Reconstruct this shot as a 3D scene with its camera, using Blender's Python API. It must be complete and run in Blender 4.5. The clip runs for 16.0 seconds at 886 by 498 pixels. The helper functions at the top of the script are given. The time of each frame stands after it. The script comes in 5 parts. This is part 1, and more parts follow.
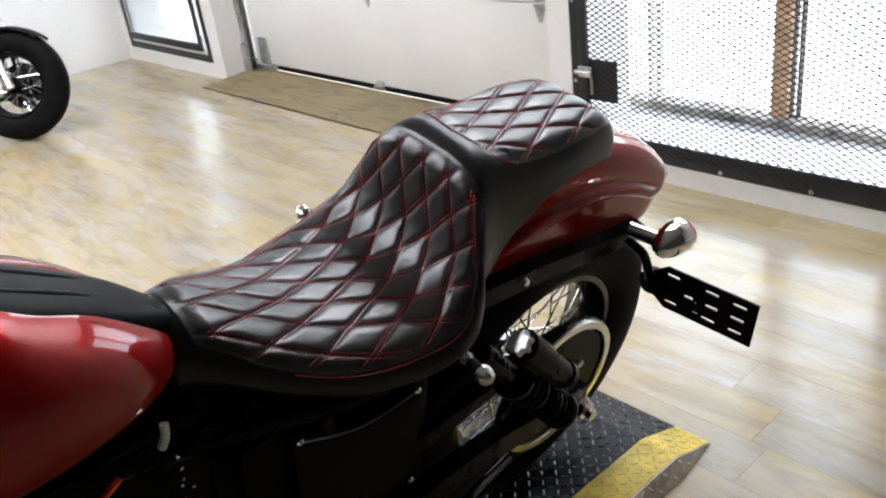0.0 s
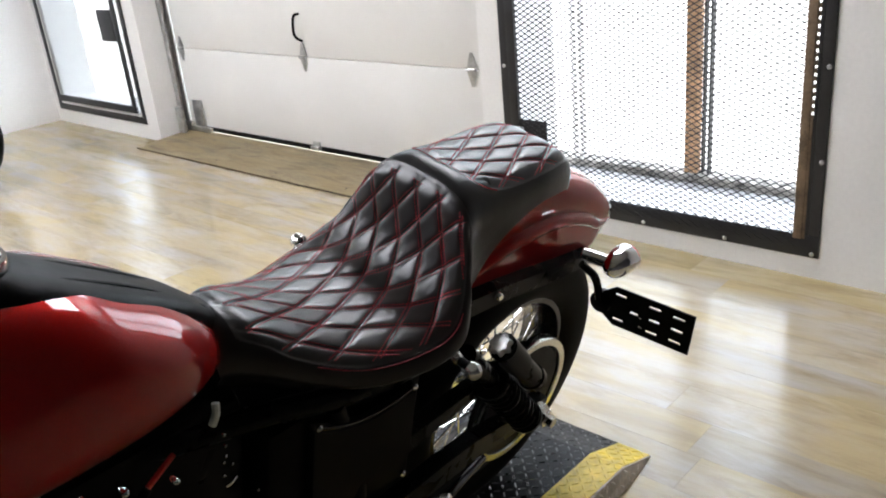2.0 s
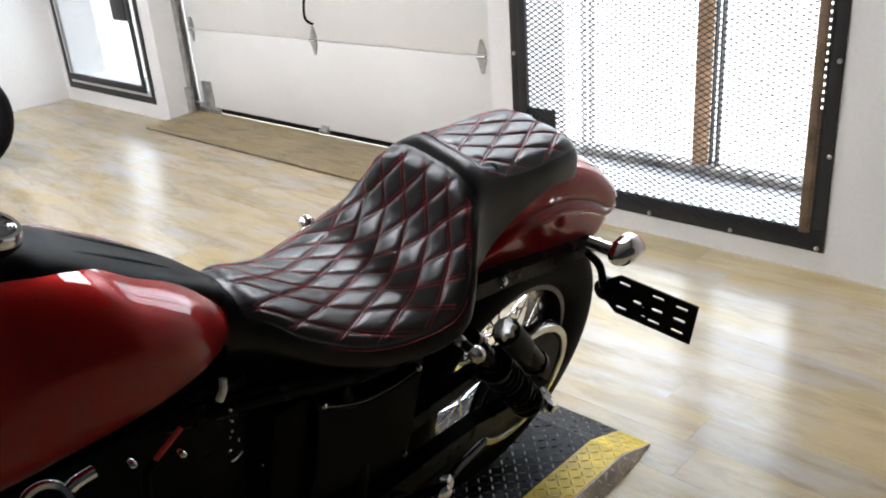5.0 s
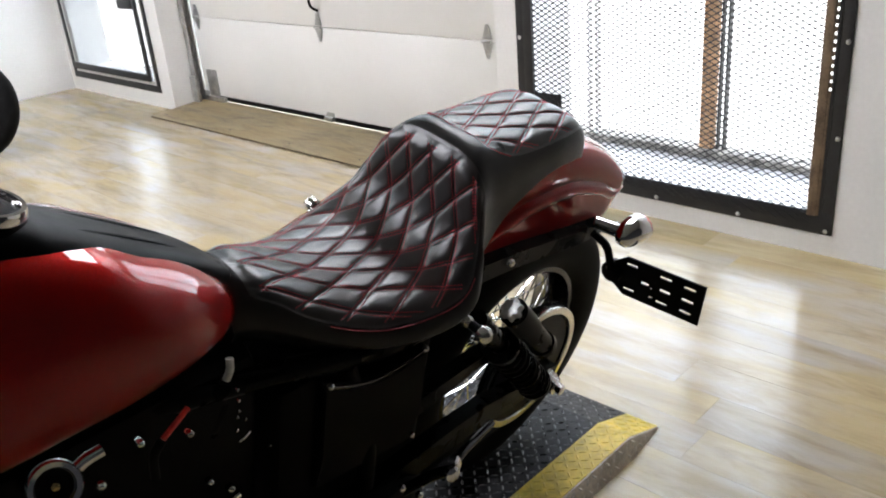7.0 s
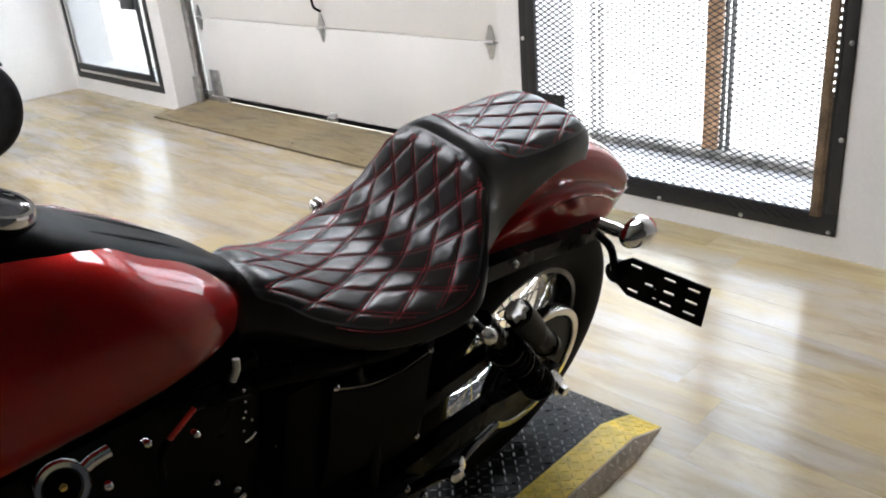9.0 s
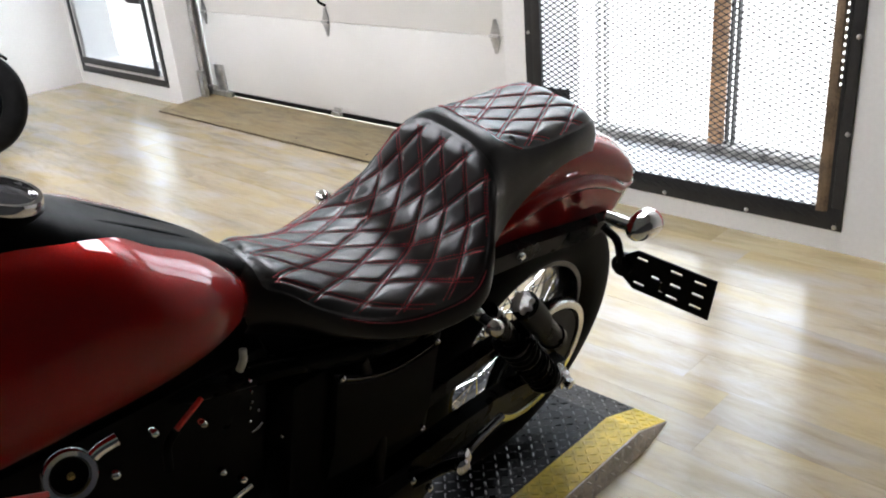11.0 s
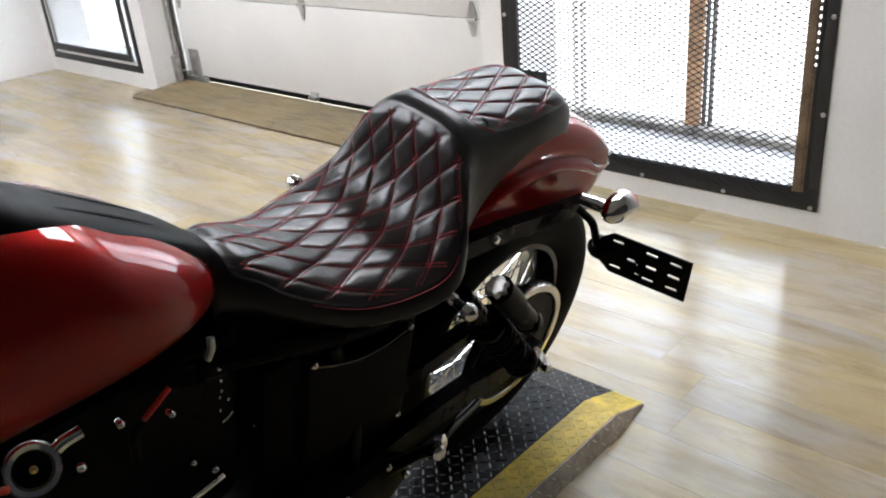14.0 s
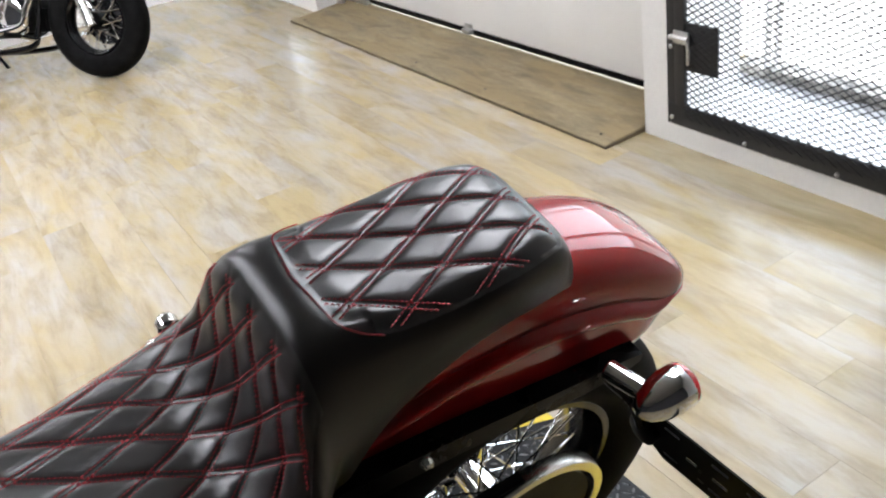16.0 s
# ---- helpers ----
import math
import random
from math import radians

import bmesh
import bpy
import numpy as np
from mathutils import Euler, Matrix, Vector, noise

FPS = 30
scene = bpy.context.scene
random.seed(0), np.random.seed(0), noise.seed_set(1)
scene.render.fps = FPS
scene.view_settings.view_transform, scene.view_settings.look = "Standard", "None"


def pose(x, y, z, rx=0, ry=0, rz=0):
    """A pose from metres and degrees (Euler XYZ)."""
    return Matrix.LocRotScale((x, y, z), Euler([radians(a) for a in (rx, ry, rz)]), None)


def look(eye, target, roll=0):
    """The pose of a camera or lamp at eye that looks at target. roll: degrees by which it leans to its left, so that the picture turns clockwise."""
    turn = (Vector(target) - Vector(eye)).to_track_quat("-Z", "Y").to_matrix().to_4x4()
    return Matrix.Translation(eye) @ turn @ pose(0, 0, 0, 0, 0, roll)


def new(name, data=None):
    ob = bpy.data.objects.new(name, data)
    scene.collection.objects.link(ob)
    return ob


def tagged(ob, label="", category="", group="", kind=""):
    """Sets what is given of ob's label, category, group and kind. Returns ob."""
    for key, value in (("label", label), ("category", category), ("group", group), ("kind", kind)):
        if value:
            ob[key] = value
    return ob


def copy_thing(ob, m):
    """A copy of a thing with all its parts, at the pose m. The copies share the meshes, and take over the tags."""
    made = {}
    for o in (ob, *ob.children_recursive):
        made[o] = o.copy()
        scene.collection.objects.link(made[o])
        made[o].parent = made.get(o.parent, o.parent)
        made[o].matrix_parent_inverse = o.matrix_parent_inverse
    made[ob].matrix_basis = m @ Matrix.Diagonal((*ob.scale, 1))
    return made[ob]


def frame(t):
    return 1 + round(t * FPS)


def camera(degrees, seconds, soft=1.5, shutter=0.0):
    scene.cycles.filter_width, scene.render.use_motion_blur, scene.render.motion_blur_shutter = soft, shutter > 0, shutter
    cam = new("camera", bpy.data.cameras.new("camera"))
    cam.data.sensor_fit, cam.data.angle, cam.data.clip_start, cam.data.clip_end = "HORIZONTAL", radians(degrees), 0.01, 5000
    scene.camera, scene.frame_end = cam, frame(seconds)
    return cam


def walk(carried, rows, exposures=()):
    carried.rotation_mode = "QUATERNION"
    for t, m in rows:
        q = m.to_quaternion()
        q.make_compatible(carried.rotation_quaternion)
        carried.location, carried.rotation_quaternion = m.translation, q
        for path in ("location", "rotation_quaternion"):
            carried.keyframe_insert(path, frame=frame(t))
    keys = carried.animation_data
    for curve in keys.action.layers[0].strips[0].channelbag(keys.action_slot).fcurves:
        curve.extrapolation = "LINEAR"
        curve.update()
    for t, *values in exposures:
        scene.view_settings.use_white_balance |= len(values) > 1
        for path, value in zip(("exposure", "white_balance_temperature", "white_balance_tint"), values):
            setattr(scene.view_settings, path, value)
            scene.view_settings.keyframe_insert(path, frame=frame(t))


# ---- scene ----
cam = camera(55.1, 16.0, soft=2.0, shutter=0.25)
PATH = [
    (0, (-0.039, -0.056, 1.397), (1.092, 1.34, 0.518), -7.7),
    (0.5, (-0.179, -0.054, 1.395), (1.08, 1.235, 0.528), -7.4),
    (1, (-0.248, -0.083, 1.405), (1.076, 1.182, 0.601), -5.9),
    (1.5, (-0.281, -0.107, 1.422), (1.045, 1.18, 0.656), -5.6),
    (2, (-0.271, -0.123, 1.416), (1.056, 1.168, 0.66), -5.6),
    (2.5, (-0.272, -0.136, 1.421), (1.058, 1.149, 0.659), -5.4),
    (3, (-0.274, -0.131, 1.417), (1.04, 1.176, 0.664), -4.6),
    (3.5, (-0.275, -0.131, 1.42), (1.051, 1.15, 0.646), -4.7),
    (4, (-0.285, -0.135, 1.419), (1.034, 1.153, 0.645), -4.6),
    (6.3, (-0.282, -0.128, 1.405), (1.003, 1.17, 0.59), -4.8),
    (6.5, (-0.282, -0.129, 1.4), (0.998, 1.168, 0.576), -5.2),
    (7, (-0.285, -0.131, 1.401), (1.005, 1.168, 0.596), -5.0),
    (7.5, (-0.288, -0.13, 1.403), (0.994, 1.172, 0.589), -4.8),
    (8, (-0.291, -0.129, 1.404), (0.99, 1.177, 0.594), -4.9),
    (8.5, (-0.29, -0.127, 1.403), (0.994, 1.177, 0.595), -5.0),
    (9, (-0.29, -0.129, 1.404), (0.997, 1.173, 0.6), -5.0),
    (11.5, (-0.295, -0.125, 1.396), (0.981, 1.181, 0.58), -5.0),
    (12, (-0.294, -0.127, 1.396), (0.982, 1.177, 0.576), -5.1),
    (12.5, (-0.295, -0.126, 1.394), (0.979, 1.18, 0.575), -5.1),
    (13, (-0.292, -0.127, 1.395), (0.988, 1.172, 0.573), -5.4),
    (13.5, (-0.288, -0.131, 1.394), (1.0, 1.163, 0.575), -5.4),
    (14, (-0.274, -0.125, 1.388), (1.021, 1.141, 0.54), -5.1),
    (14.5, (-0.188, -0.086, 1.394), (1.11, 1.17, 0.536), -7.6),
    (14.8, (-0.077, -0.089, 1.409), (1.137, 1.251, 0.556), -3.2),
    (15, (0.0, -0.101, 1.424), (1.067, 1.313, 0.495), -4.0),
    (15.2, (0.08, -0.089, 1.437), (1.088, 1.371, 0.514), -5.2),
    (15.5, (0.248, 0.006, 1.418), (1.199, 1.527, 0.533), -6.6),
    (15.8, (0.426, 0.109, 1.438), (1.321, 1.614, 0.472), -7.4),
    (16, (0.54, 0.134, 1.437), (1.332, 1.66, 0.415), -10.2),
]
walk(cam, [(t, look(eye, target, roll)) for t, eye, target, roll in PATH])

# ---- world and light ----
world = bpy.data.worlds.new("sky")
scene.world = world
world.use_nodes = True
wn = world.node_tree
sky = wn.nodes.new("ShaderNodeTexSky")
sky.sky_type, sky.sun_disc = "NISHITA", False
sky.sun_elevation, sky.sun_rotation = radians(40), radians(200)
wn.links.new(sky.outputs[0], wn.nodes["Background"].inputs[0])
wn.nodes["Background"].inputs[1].default_value = 0.1
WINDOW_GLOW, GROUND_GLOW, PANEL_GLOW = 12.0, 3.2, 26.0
scene.view_settings.exposure = 0.08


# ---- materials ----
def mat(name, color, rough=0.5, metal=0.0, scale=8.0, vary=0.12, fine=120.0, bump=0.0, coat=0.0, stretch=(1, 1, 1), rvary=0.08,
        spec=0.5, tone=None, tscale=1.0):
    m = bpy.data.materials.new(name)
    m.use_nodes = True
    n, l = m.node_tree.nodes, m.node_tree.links
    b = n["Principled BSDF"]
    b.inputs["Metallic"].default_value = metal
    b.inputs["Specular IOR Level"].default_value = spec
    b.inputs["Coat Weight"].default_value = coat
    b.inputs["Coat Roughness"].default_value = 0.03
    b.inputs["Coat IOR"].default_value = 1.44
    co = n.new("ShaderNodeTexCoord")
    mp = n.new("ShaderNodeMapping")
    mp.inputs["Scale"].default_value = stretch
    l.new(co.outputs["Object"], mp.inputs["Vector"])
    big, small = n.new("ShaderNodeTexNoise"), n.new("ShaderNodeTexNoise")
    big.inputs["Scale"].default_value, small.inputs["Scale"].default_value = scale, fine
    big.inputs["Detail"].default_value, small.inputs["Detail"].default_value = 6, 3
    for t in (big, small):
        l.new(mp.outputs[0], t.inputs["Vector"])
    mix = n.new("ShaderNodeMix")
    mix.data_type = "RGBA"
    dark = tuple(c * (1 - 2 * vary) for c in color) + (1,)
    mix.inputs[6].default_value = dark
    mix.inputs[7].default_value = (*[min(1, c * (1 + vary)) for c in color], 1)
    add = n.new("ShaderNodeMath")
    add.operation = "MULTIPLY_ADD"
    l.new(small.outputs[0], add.inputs[0])
    add.inputs[1].default_value = 0.5
    l.new(big.outputs[0], add.inputs[2])
    ramp = n.new("ShaderNodeMapRange")
    ramp.inputs[1].default_value, ramp.inputs[2].default_value = 0.45, 1.0
    l.new(add.outputs[0], ramp.inputs[0])
    l.new(ramp.outputs[0], mix.inputs[0])
    out = mix.outputs[2]
    if tone:
        # broad blotches of the first tone and narrow streaks of the second, shifted from piece to piece
        inf, sh = n.new("ShaderNodeObjectInfo"), n.new("ShaderNodeVectorMath")
        sh.operation = "MULTIPLY_ADD"
        l.new(inf.outputs["Random"], sh.inputs[0])
        sh.inputs[1].default_value = (0.05, 0.05, 0)
        geo, mp2 = n.new("ShaderNodeNewGeometry"), n.new("ShaderNodeMapping")
        mp2.inputs["Scale"].default_value = (stretch[0] * 0.6, stretch[1] * 0.8, 1)
        l.new(geo.outputs["Position"], mp2.inputs["Vector"])
        l.new(mp2.outputs[0], sh.inputs[2])
        for c, sc, lo, hi, amount in ((tone[0], 1.5 * tscale, 0.43, 0.57, 0.92), (tone[1], 3.6 * tscale, 0.47, 0.74, 0.8)):
            ns, rm, mx = n.new("ShaderNodeTexNoise"), n.new("ShaderNodeMapRange"), n.new("ShaderNodeMix")
            ns.inputs["Scale"].default_value, ns.inputs["Detail"].default_value = sc, 4
            ns.inputs["Roughness"].default_value, ns.inputs["Distortion"].default_value = 0.62, 0.6
            rm.inputs[1].default_value, rm.inputs[2].default_value, rm.inputs[4].default_value = lo, hi, amount
            mx.data_type = "RGBA"
            l.new(sh.outputs[0], ns.inputs["Vector"])
            l.new(ns.outputs[0], rm.inputs[0])
            l.new(rm.outputs[0], mx.inputs[0])
            l.new(out, mx.inputs[6])
            mx.inputs[7].default_value = (*c, 1)
            out = mx.outputs[2]
    l.new(out, b.inputs["Base Color"])
    rg = n.new("ShaderNodeMapRange")
    rg.inputs[3].default_value, rg.inputs[4].default_value = max(0.02, rough - rvary), min(1, rough + rvary)
    l.new(big.outputs[0], rg.inputs[0])
    l.new(rg.outputs[0], b.inputs["Roughness"])
    if bump:
        bp = n.new("ShaderNodeBump")
        bp.inputs["Strength"].default_value, bp.inputs["Distance"].default_value = 0.5, bump
        l.new(small.outputs[0], bp.inputs["Height"])
        l.new(bp.outputs[0], b.inputs["Normal"])
    return m


def plank_mat(name, base, dark, pale, rough=0.175):
    """Printed wood boards: each board takes its own tint and place in the grain; boards run along y."""
    m = bpy.data.materials.new(name)
    m.use_nodes = True
    n, l = m.node_tree.nodes, m.node_tree.links
    b = n["Principled BSDF"]
    geo, inf = n.new("ShaderNodeNewGeometry"), n.new("ShaderNodeObjectInfo")
    off = n.new("ShaderNodeVectorMath")
    off.operation = "MULTIPLY_ADD"
    l.new(inf.outputs["Random"], off.inputs[0])
    off.inputs[1].default_value = (0.12, 0.9, 0)
    l.new(geo.outputs["Position"], off.inputs[2])

    def noise(stretch, scale, detail, rgh, distort, lo, hi, low=0.0, high=1.0):
        mp, ns, rm = n.new("ShaderNodeMapping"), n.new("ShaderNodeTexNoise"), n.new("ShaderNodeMapRange")
        mp.inputs["Scale"].default_value = stretch
        l.new(off.outputs[0], mp.inputs["Vector"])
        l.new(mp.outputs[0], ns.inputs["Vector"])
        ns.inputs["Scale"].default_value, ns.inputs["Detail"].default_value = scale, detail
        ns.inputs["Roughness"].default_value, ns.inputs["Distortion"].default_value = rgh, distort
        rm.inputs[1].default_value, rm.inputs[2].default_value, rm.inputs[3].default_value, rm.inputs[4].default_value = lo, hi, low, high
        l.new(ns.outputs[0], rm.inputs[0])
        return rm.outputs[0]

    def mixed(a, fac, c):
        mx = n.new("ShaderNodeMix")
        mx.data_type = "RGBA"
        l.new(fac, mx.inputs[0])
        if isinstance(a, tuple):
            mx.inputs[6].default_value = (*a, 1)
        else:
            l.new(a, mx.inputs[6])
        mx.inputs[7].default_value = (*c, 1)
        return mx.outputs[2]

    out = mixed(base, noise((3.0, 1.0, 1), 2.0, 3, 0.55, 0.4, 0.36, 0.68, 0, 0.9), pale)
    out = mixed(out, noise((5.0, 1.0, 1), 2.2, 6, 0.68, 0.5, 0.46, 0.76, 0, 0.68), dark)
    grain = noise((22, 3.0, 1), 2.5, 6, 0.68, 0.6, 0.46, 0.80, 0, 0.22)
    out = mixed(out, grain, dark)
    tint, rr = n.new("ShaderNodeHueSaturation"), n.new("ShaderNodeMapRange")
    rr.inputs[3].default_value, rr.inputs[4].default_value = 0.90, 1.08
    l.new(inf.outputs["Random"], rr.inputs[0])
    l.new(rr.outputs[0], tint.inputs["Value"])
    l.new(out, tint.inputs["Color"])
    l.new(tint.outputs[0], b.inputs["Base Color"])
    l.new(noise((1, 1, 1), 2.5, 4, 0.6, 0, 0.3, 0.7, rough - 0.05, rough + 0.08), b.inputs["Roughness"])
    bp = n.new("ShaderNodeBump")
    bp.inputs["Strength"].default_value, bp.inputs["Distance"].default_value = 0.35, 0.0003
    l.new(grain, bp.inputs["Height"])
    l.new(bp.outputs[0], b.inputs["Normal"])
    return m


def glow(name, color, strength):
    m = bpy.data.materials.new(name)
    m.use_nodes = True
    n, l = m.node_tree.nodes, m.node_tree.links
    n.remove(n["Principled BSDF"])
    e = n.new("ShaderNodeEmission")
    e.inputs[0].default_value, e.inputs[1].default_value = (*color, 1), strength
    l.new(e.outputs[0], n["Material Output"].inputs[0])
    return m


M = dict(
    wall=mat("painted_wall", (0.82, 0.81, 0.79), 0.6, scale=1.5, vary=0.04, fine=60, bump=0.001),
    darkwall=mat("unseen_wall_dark", (0.03, 0.03, 0.032), 0.7, scale=2, vary=0.1, fine=60, bump=0.001),
    ceiling=mat("ceiling_paint", (0.24, 0.238, 0.232), 0.8, scale=2, vary=0.03),
    plank=plank_mat("vinyl_plank", (0.41, 0.322, 0.175), (0.185, 0.136, 0.075), (0.405, 0.37, 0.327)),
    plank_off_sheen=plank_mat("off_sheen_vinyl_plank", (0.36, 0.285, 0.145), (0.18, 0.13, 0.062), (0.41, 0.36, 0.25)),
    joint=mat("floor_joint", (0.26, 0.21, 0.13), 0.6),
    ply=mat("plywood", (0.27, 0.215, 0.125), 0.6, scale=5, vary=0.25, fine=60, bump=0.0006, stretch=(2.5, 0.4, 1), tone=((0.24, 0.18, 0.09), (0.10, 0.07, 0.04)), tscale=3.0),
    ply_edge=mat("plywood_edge", (0.13, 0.10, 0.06), 0.75, scale=9, vary=0.4, fine=90, bump=0.0008, stretch=(1, 0.3, 6)),
    door=mat("door_paint", (0.82, 0.81, 0.78), 0.45, scale=2, vary=0.03, fine=150, bump=0.0003),
    steel=mat("black_steel", (0.022, 0.022, 0.024), 0.5, 0.1, scale=12, vary=0.25, bump=0.0004),
    wire=mat("dark_wire", (0.02, 0.02, 0.022), 0.6, 0.1, scale=30),
    zinc=mat("zinc_plate", (0.55, 0.55, 0.54), 0.35, 0.9, scale=20, vary=0.2),
    rust=mat("rusty_steel", (0.22, 0.155, 0.10), 0.7, 0.2, scale=14, vary=0.3, bump=0.0006),
    rubber=mat("rubber", (0.007, 0.007, 0.007), 0.6, scale=25, vary=0.3, bump=0.0004, spec=0.04),
    leather=mat("black_leather", (0.009, 0.0082, 0.0078), 0.35, scale=18, vary=0.2, fine=900, bump=0.0003, rvary=0.05, spec=0.75),
    # darker, duller copy of the leather: shade of the seat sides put into it
    vinyl=mat("shaded_black_leather", (0.007, 0.0064, 0.006), 0.34, scale=18, vary=0.2, fine=900, bump=0.0003, rvary=0.05, spec=0.38),
    trim=mat("black_trim", (0.002, 0.002, 0.0022), 0.40, scale=25, vary=0.25, bump=0.0002, spec=0.08),
    thread=mat("red_thread", (0.42, 0.028, 0.04), 0.6, scale=200, vary=0.2),
    red=mat("candy_red_paint", (0.25, 0.0035, 0.0028), 0.38, 0.4, scale=600, vary=0.08, fine=2500, coat=1.0, rvary=0.03, spec=0.0),
    black=mat("black_paint", (0.0022, 0.0022, 0.0024), 0.28, scale=15, vary=0.2, spec=0.07),
    satin=mat("satin_black", (0.003, 0.003, 0.0032), 0.42, scale=25, vary=0.25, bump=0.0002, spec=0.07),
    gloss=mat("gloss_black", (0.003, 0.003, 0.0032), 0.18, scale=15, vary=0.2, spec=0.35),
    smoke=mat("dark_chrome", (0.10, 0.10, 0.105), 0.15, 1.0, scale=30, vary=0.1),
    dial=mat("dial_glass", (0.05, 0.05, 0.055), 0.08, scale=30, vary=0.1),
    chrome=mat("chrome", (0.85, 0.85, 0.86), 0.08, 1.0, scale=30, vary=0.03, rvary=0.03),
    alu=mat("polished_aluminium", (0.74, 0.73, 0.70), 0.22, 1.0, scale=25, vary=0.08),
    lens=mat("red_lens", (0.55, 0.01, 0.015), 0.12, scale=60, vary=0.1, coat=1.0),
    wire_red=mat("red_cable", (0.85, 0.05, 0.03), 0.4, scale=60),
    tread=mat("black_tread_plate", (0.008, 0.0082, 0.0095), 0.42, 0.0, scale=14, vary=0.3, bump=0.0004, spec=0.2),
    worn=mat("worn_tread", (0.14, 0.14, 0.147), 0.28, 0.8, scale=30, vary=0.3),
    yellow=mat("yellow_paint", (0.64, 0.46, 0.035), 0.42, scale=18, vary=0.22, fine=90, bump=0.0004),
    bare=mat("worn_steel_plate", (0.56, 0.49, 0.39), 0.5, 0.1, scale=25, vary=0.25),
    scuffed=mat("scuffed_steel", (0.80, 0.76, 0.68), 0.5, 0.0, scale=40, vary=0.2),
    sill=mat("sill_concrete", (0.34, 0.33, 0.335), 0.8, scale=9, vary=0.2, fine=70, bump=0.001),
    debris=mat("dirty_ledge", (0.42, 0.39, 0.36), 0.9, scale=14, vary=0.5, fine=80, bump=0.002),
    brick=mat("orange_timber", (0.60, 0.34, 0.18), 0.7, scale=12, vary=0.25, fine=80),
    brass=mat("brass", (0.7, 0.5, 0.2), 0.25, 1.0),
    outside=glow("daylight", (0.78, 0.89, 1.0), WINDOW_GLOW),
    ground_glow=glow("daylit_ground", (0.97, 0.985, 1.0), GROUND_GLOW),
    dim_sky_glow=glow("dimmed_daylight", (0.78, 0.89, 1.0), 7.5),
    panel=glow("fill_panel_glow", (0.975, 0.985, 1.06), PANEL_GLOW),
)


# ---- mesh helpers ----
def part(name, bm, material, parent=None, label="", smooth=True, kind=""):
    me = bpy.data.meshes.new(name)
    bmesh.ops.recalc_face_normals(bm, faces=bm.faces)
    bm.to_mesh(me)
    bm.free()
    return part_mesh(name, me, material, parent, label, smooth, kind)


def part_mesh(name, me, material, parent=None, label="", smooth=True, kind=""):
    me.materials.append(M[material])
    if smooth:
        me.shade_smooth()
        me.set_sharp_from_angle(angle=radians(40))
    ob = new(name, me)
    ob.parent = parent
    return tagged(ob, label, kind=kind)


def B():
    return bmesh.new()


def ring_faces(bm, rings, close=True, cap=True):
    rows = [[bm.verts.new(p) for p in r] for r in rings]
    n = len(rows[0])
    for a, b in zip(rows, rows[1:]):
        for i in range(n if close else n - 1):
            j = (i + 1) % n
            bm.faces.new((a[i], a[j], b[j], b[i]))
    if cap and close:
        bm.faces.new(rows[0][::-1])
        bm.faces.new(rows[-1])
    return bm


def box(bm, x0, x1, y0, y1, z0, z1, bevel=0.0):
    v = [bm.verts.new(p) for p in ((x0, y0, z0), (x1, y0, z0), (x1, y1, z0), (x0, y1, z0), (x0, y0, z1), (x1, y0, z1), (x1, y1, z1), (x0, y1, z1))]
    f = [bm.faces.new([v[i] for i in q]) for q in ((0, 3, 2, 1), (4, 5, 6, 7), (0, 1, 5, 4), (1, 2, 6, 5), (2, 3, 7, 6), (3, 0, 4, 7))]
    if bevel:
        es = {e for q in f for e in q.edges}
        bmesh.ops.bevel(bm, geom=list(es), offset=bevel, segments=2, affect="EDGES", profile=0.5)
    return bm


def basis(d):
    d = Vector(d).normalized()
    s = d.cross(Vector((0, 0, 1)) if abs(d.z) < 0.9 else Vector((1, 0, 0))).normalized()
    return d, s, d.cross(s)


def lathe(bm, p, axis, profile, seg=24):
    """profile: (along the axis, radius) pairs."""
    d, s, u = basis(axis)
    p = Vector(p)
    return ring_faces(bm, [[p + d * t + (s * math.cos(a) + u * math.sin(a)) * max(r, 1e-4) for a in np.linspace(0, 2 * math.pi, seg, endpoint=False)] for t, r in profile])


def cyl(bm, a, b, r, r2=None, seg=16, soft=0.0):
    a, b = Vector(a), Vector(b)
    L, r2 = (b - a).length, r if r2 is None else r2
    pr = [(0, r), (L, r2)] if not soft else [(0, r - soft), (soft, r), (L - soft, r2), (L, r2 - soft)]
    return lathe(bm, a, b - a, pr, seg)


def torus(bm, p, axis, R, r, seg=48, sides=12, flat=1.0):
    d, s, u = basis(axis)
    p = Vector(p)
    rings = []
    for a in np.linspace(0, 2 * math.pi, seg, endpoint=False):
        o = s * math.cos(a) + u * math.sin(a)
        rings.append([p + o * (R + r * math.cos(b)) + d * r * flat * math.sin(b) for b in np.linspace(0, 2 * math.pi, sides, endpoint=False)])
    rings.append(rings[0])
    rows = [[bm.verts.new(q) for q in rr] for rr in rings[:-1]]
    rows.append(rows[0])
    for a, b in zip(rows, rows[1:]):
        for i in range(sides):
            j = (i + 1) % sides
            bm.faces.new((a[i], a[j], b[j], b[i]))
    return bm


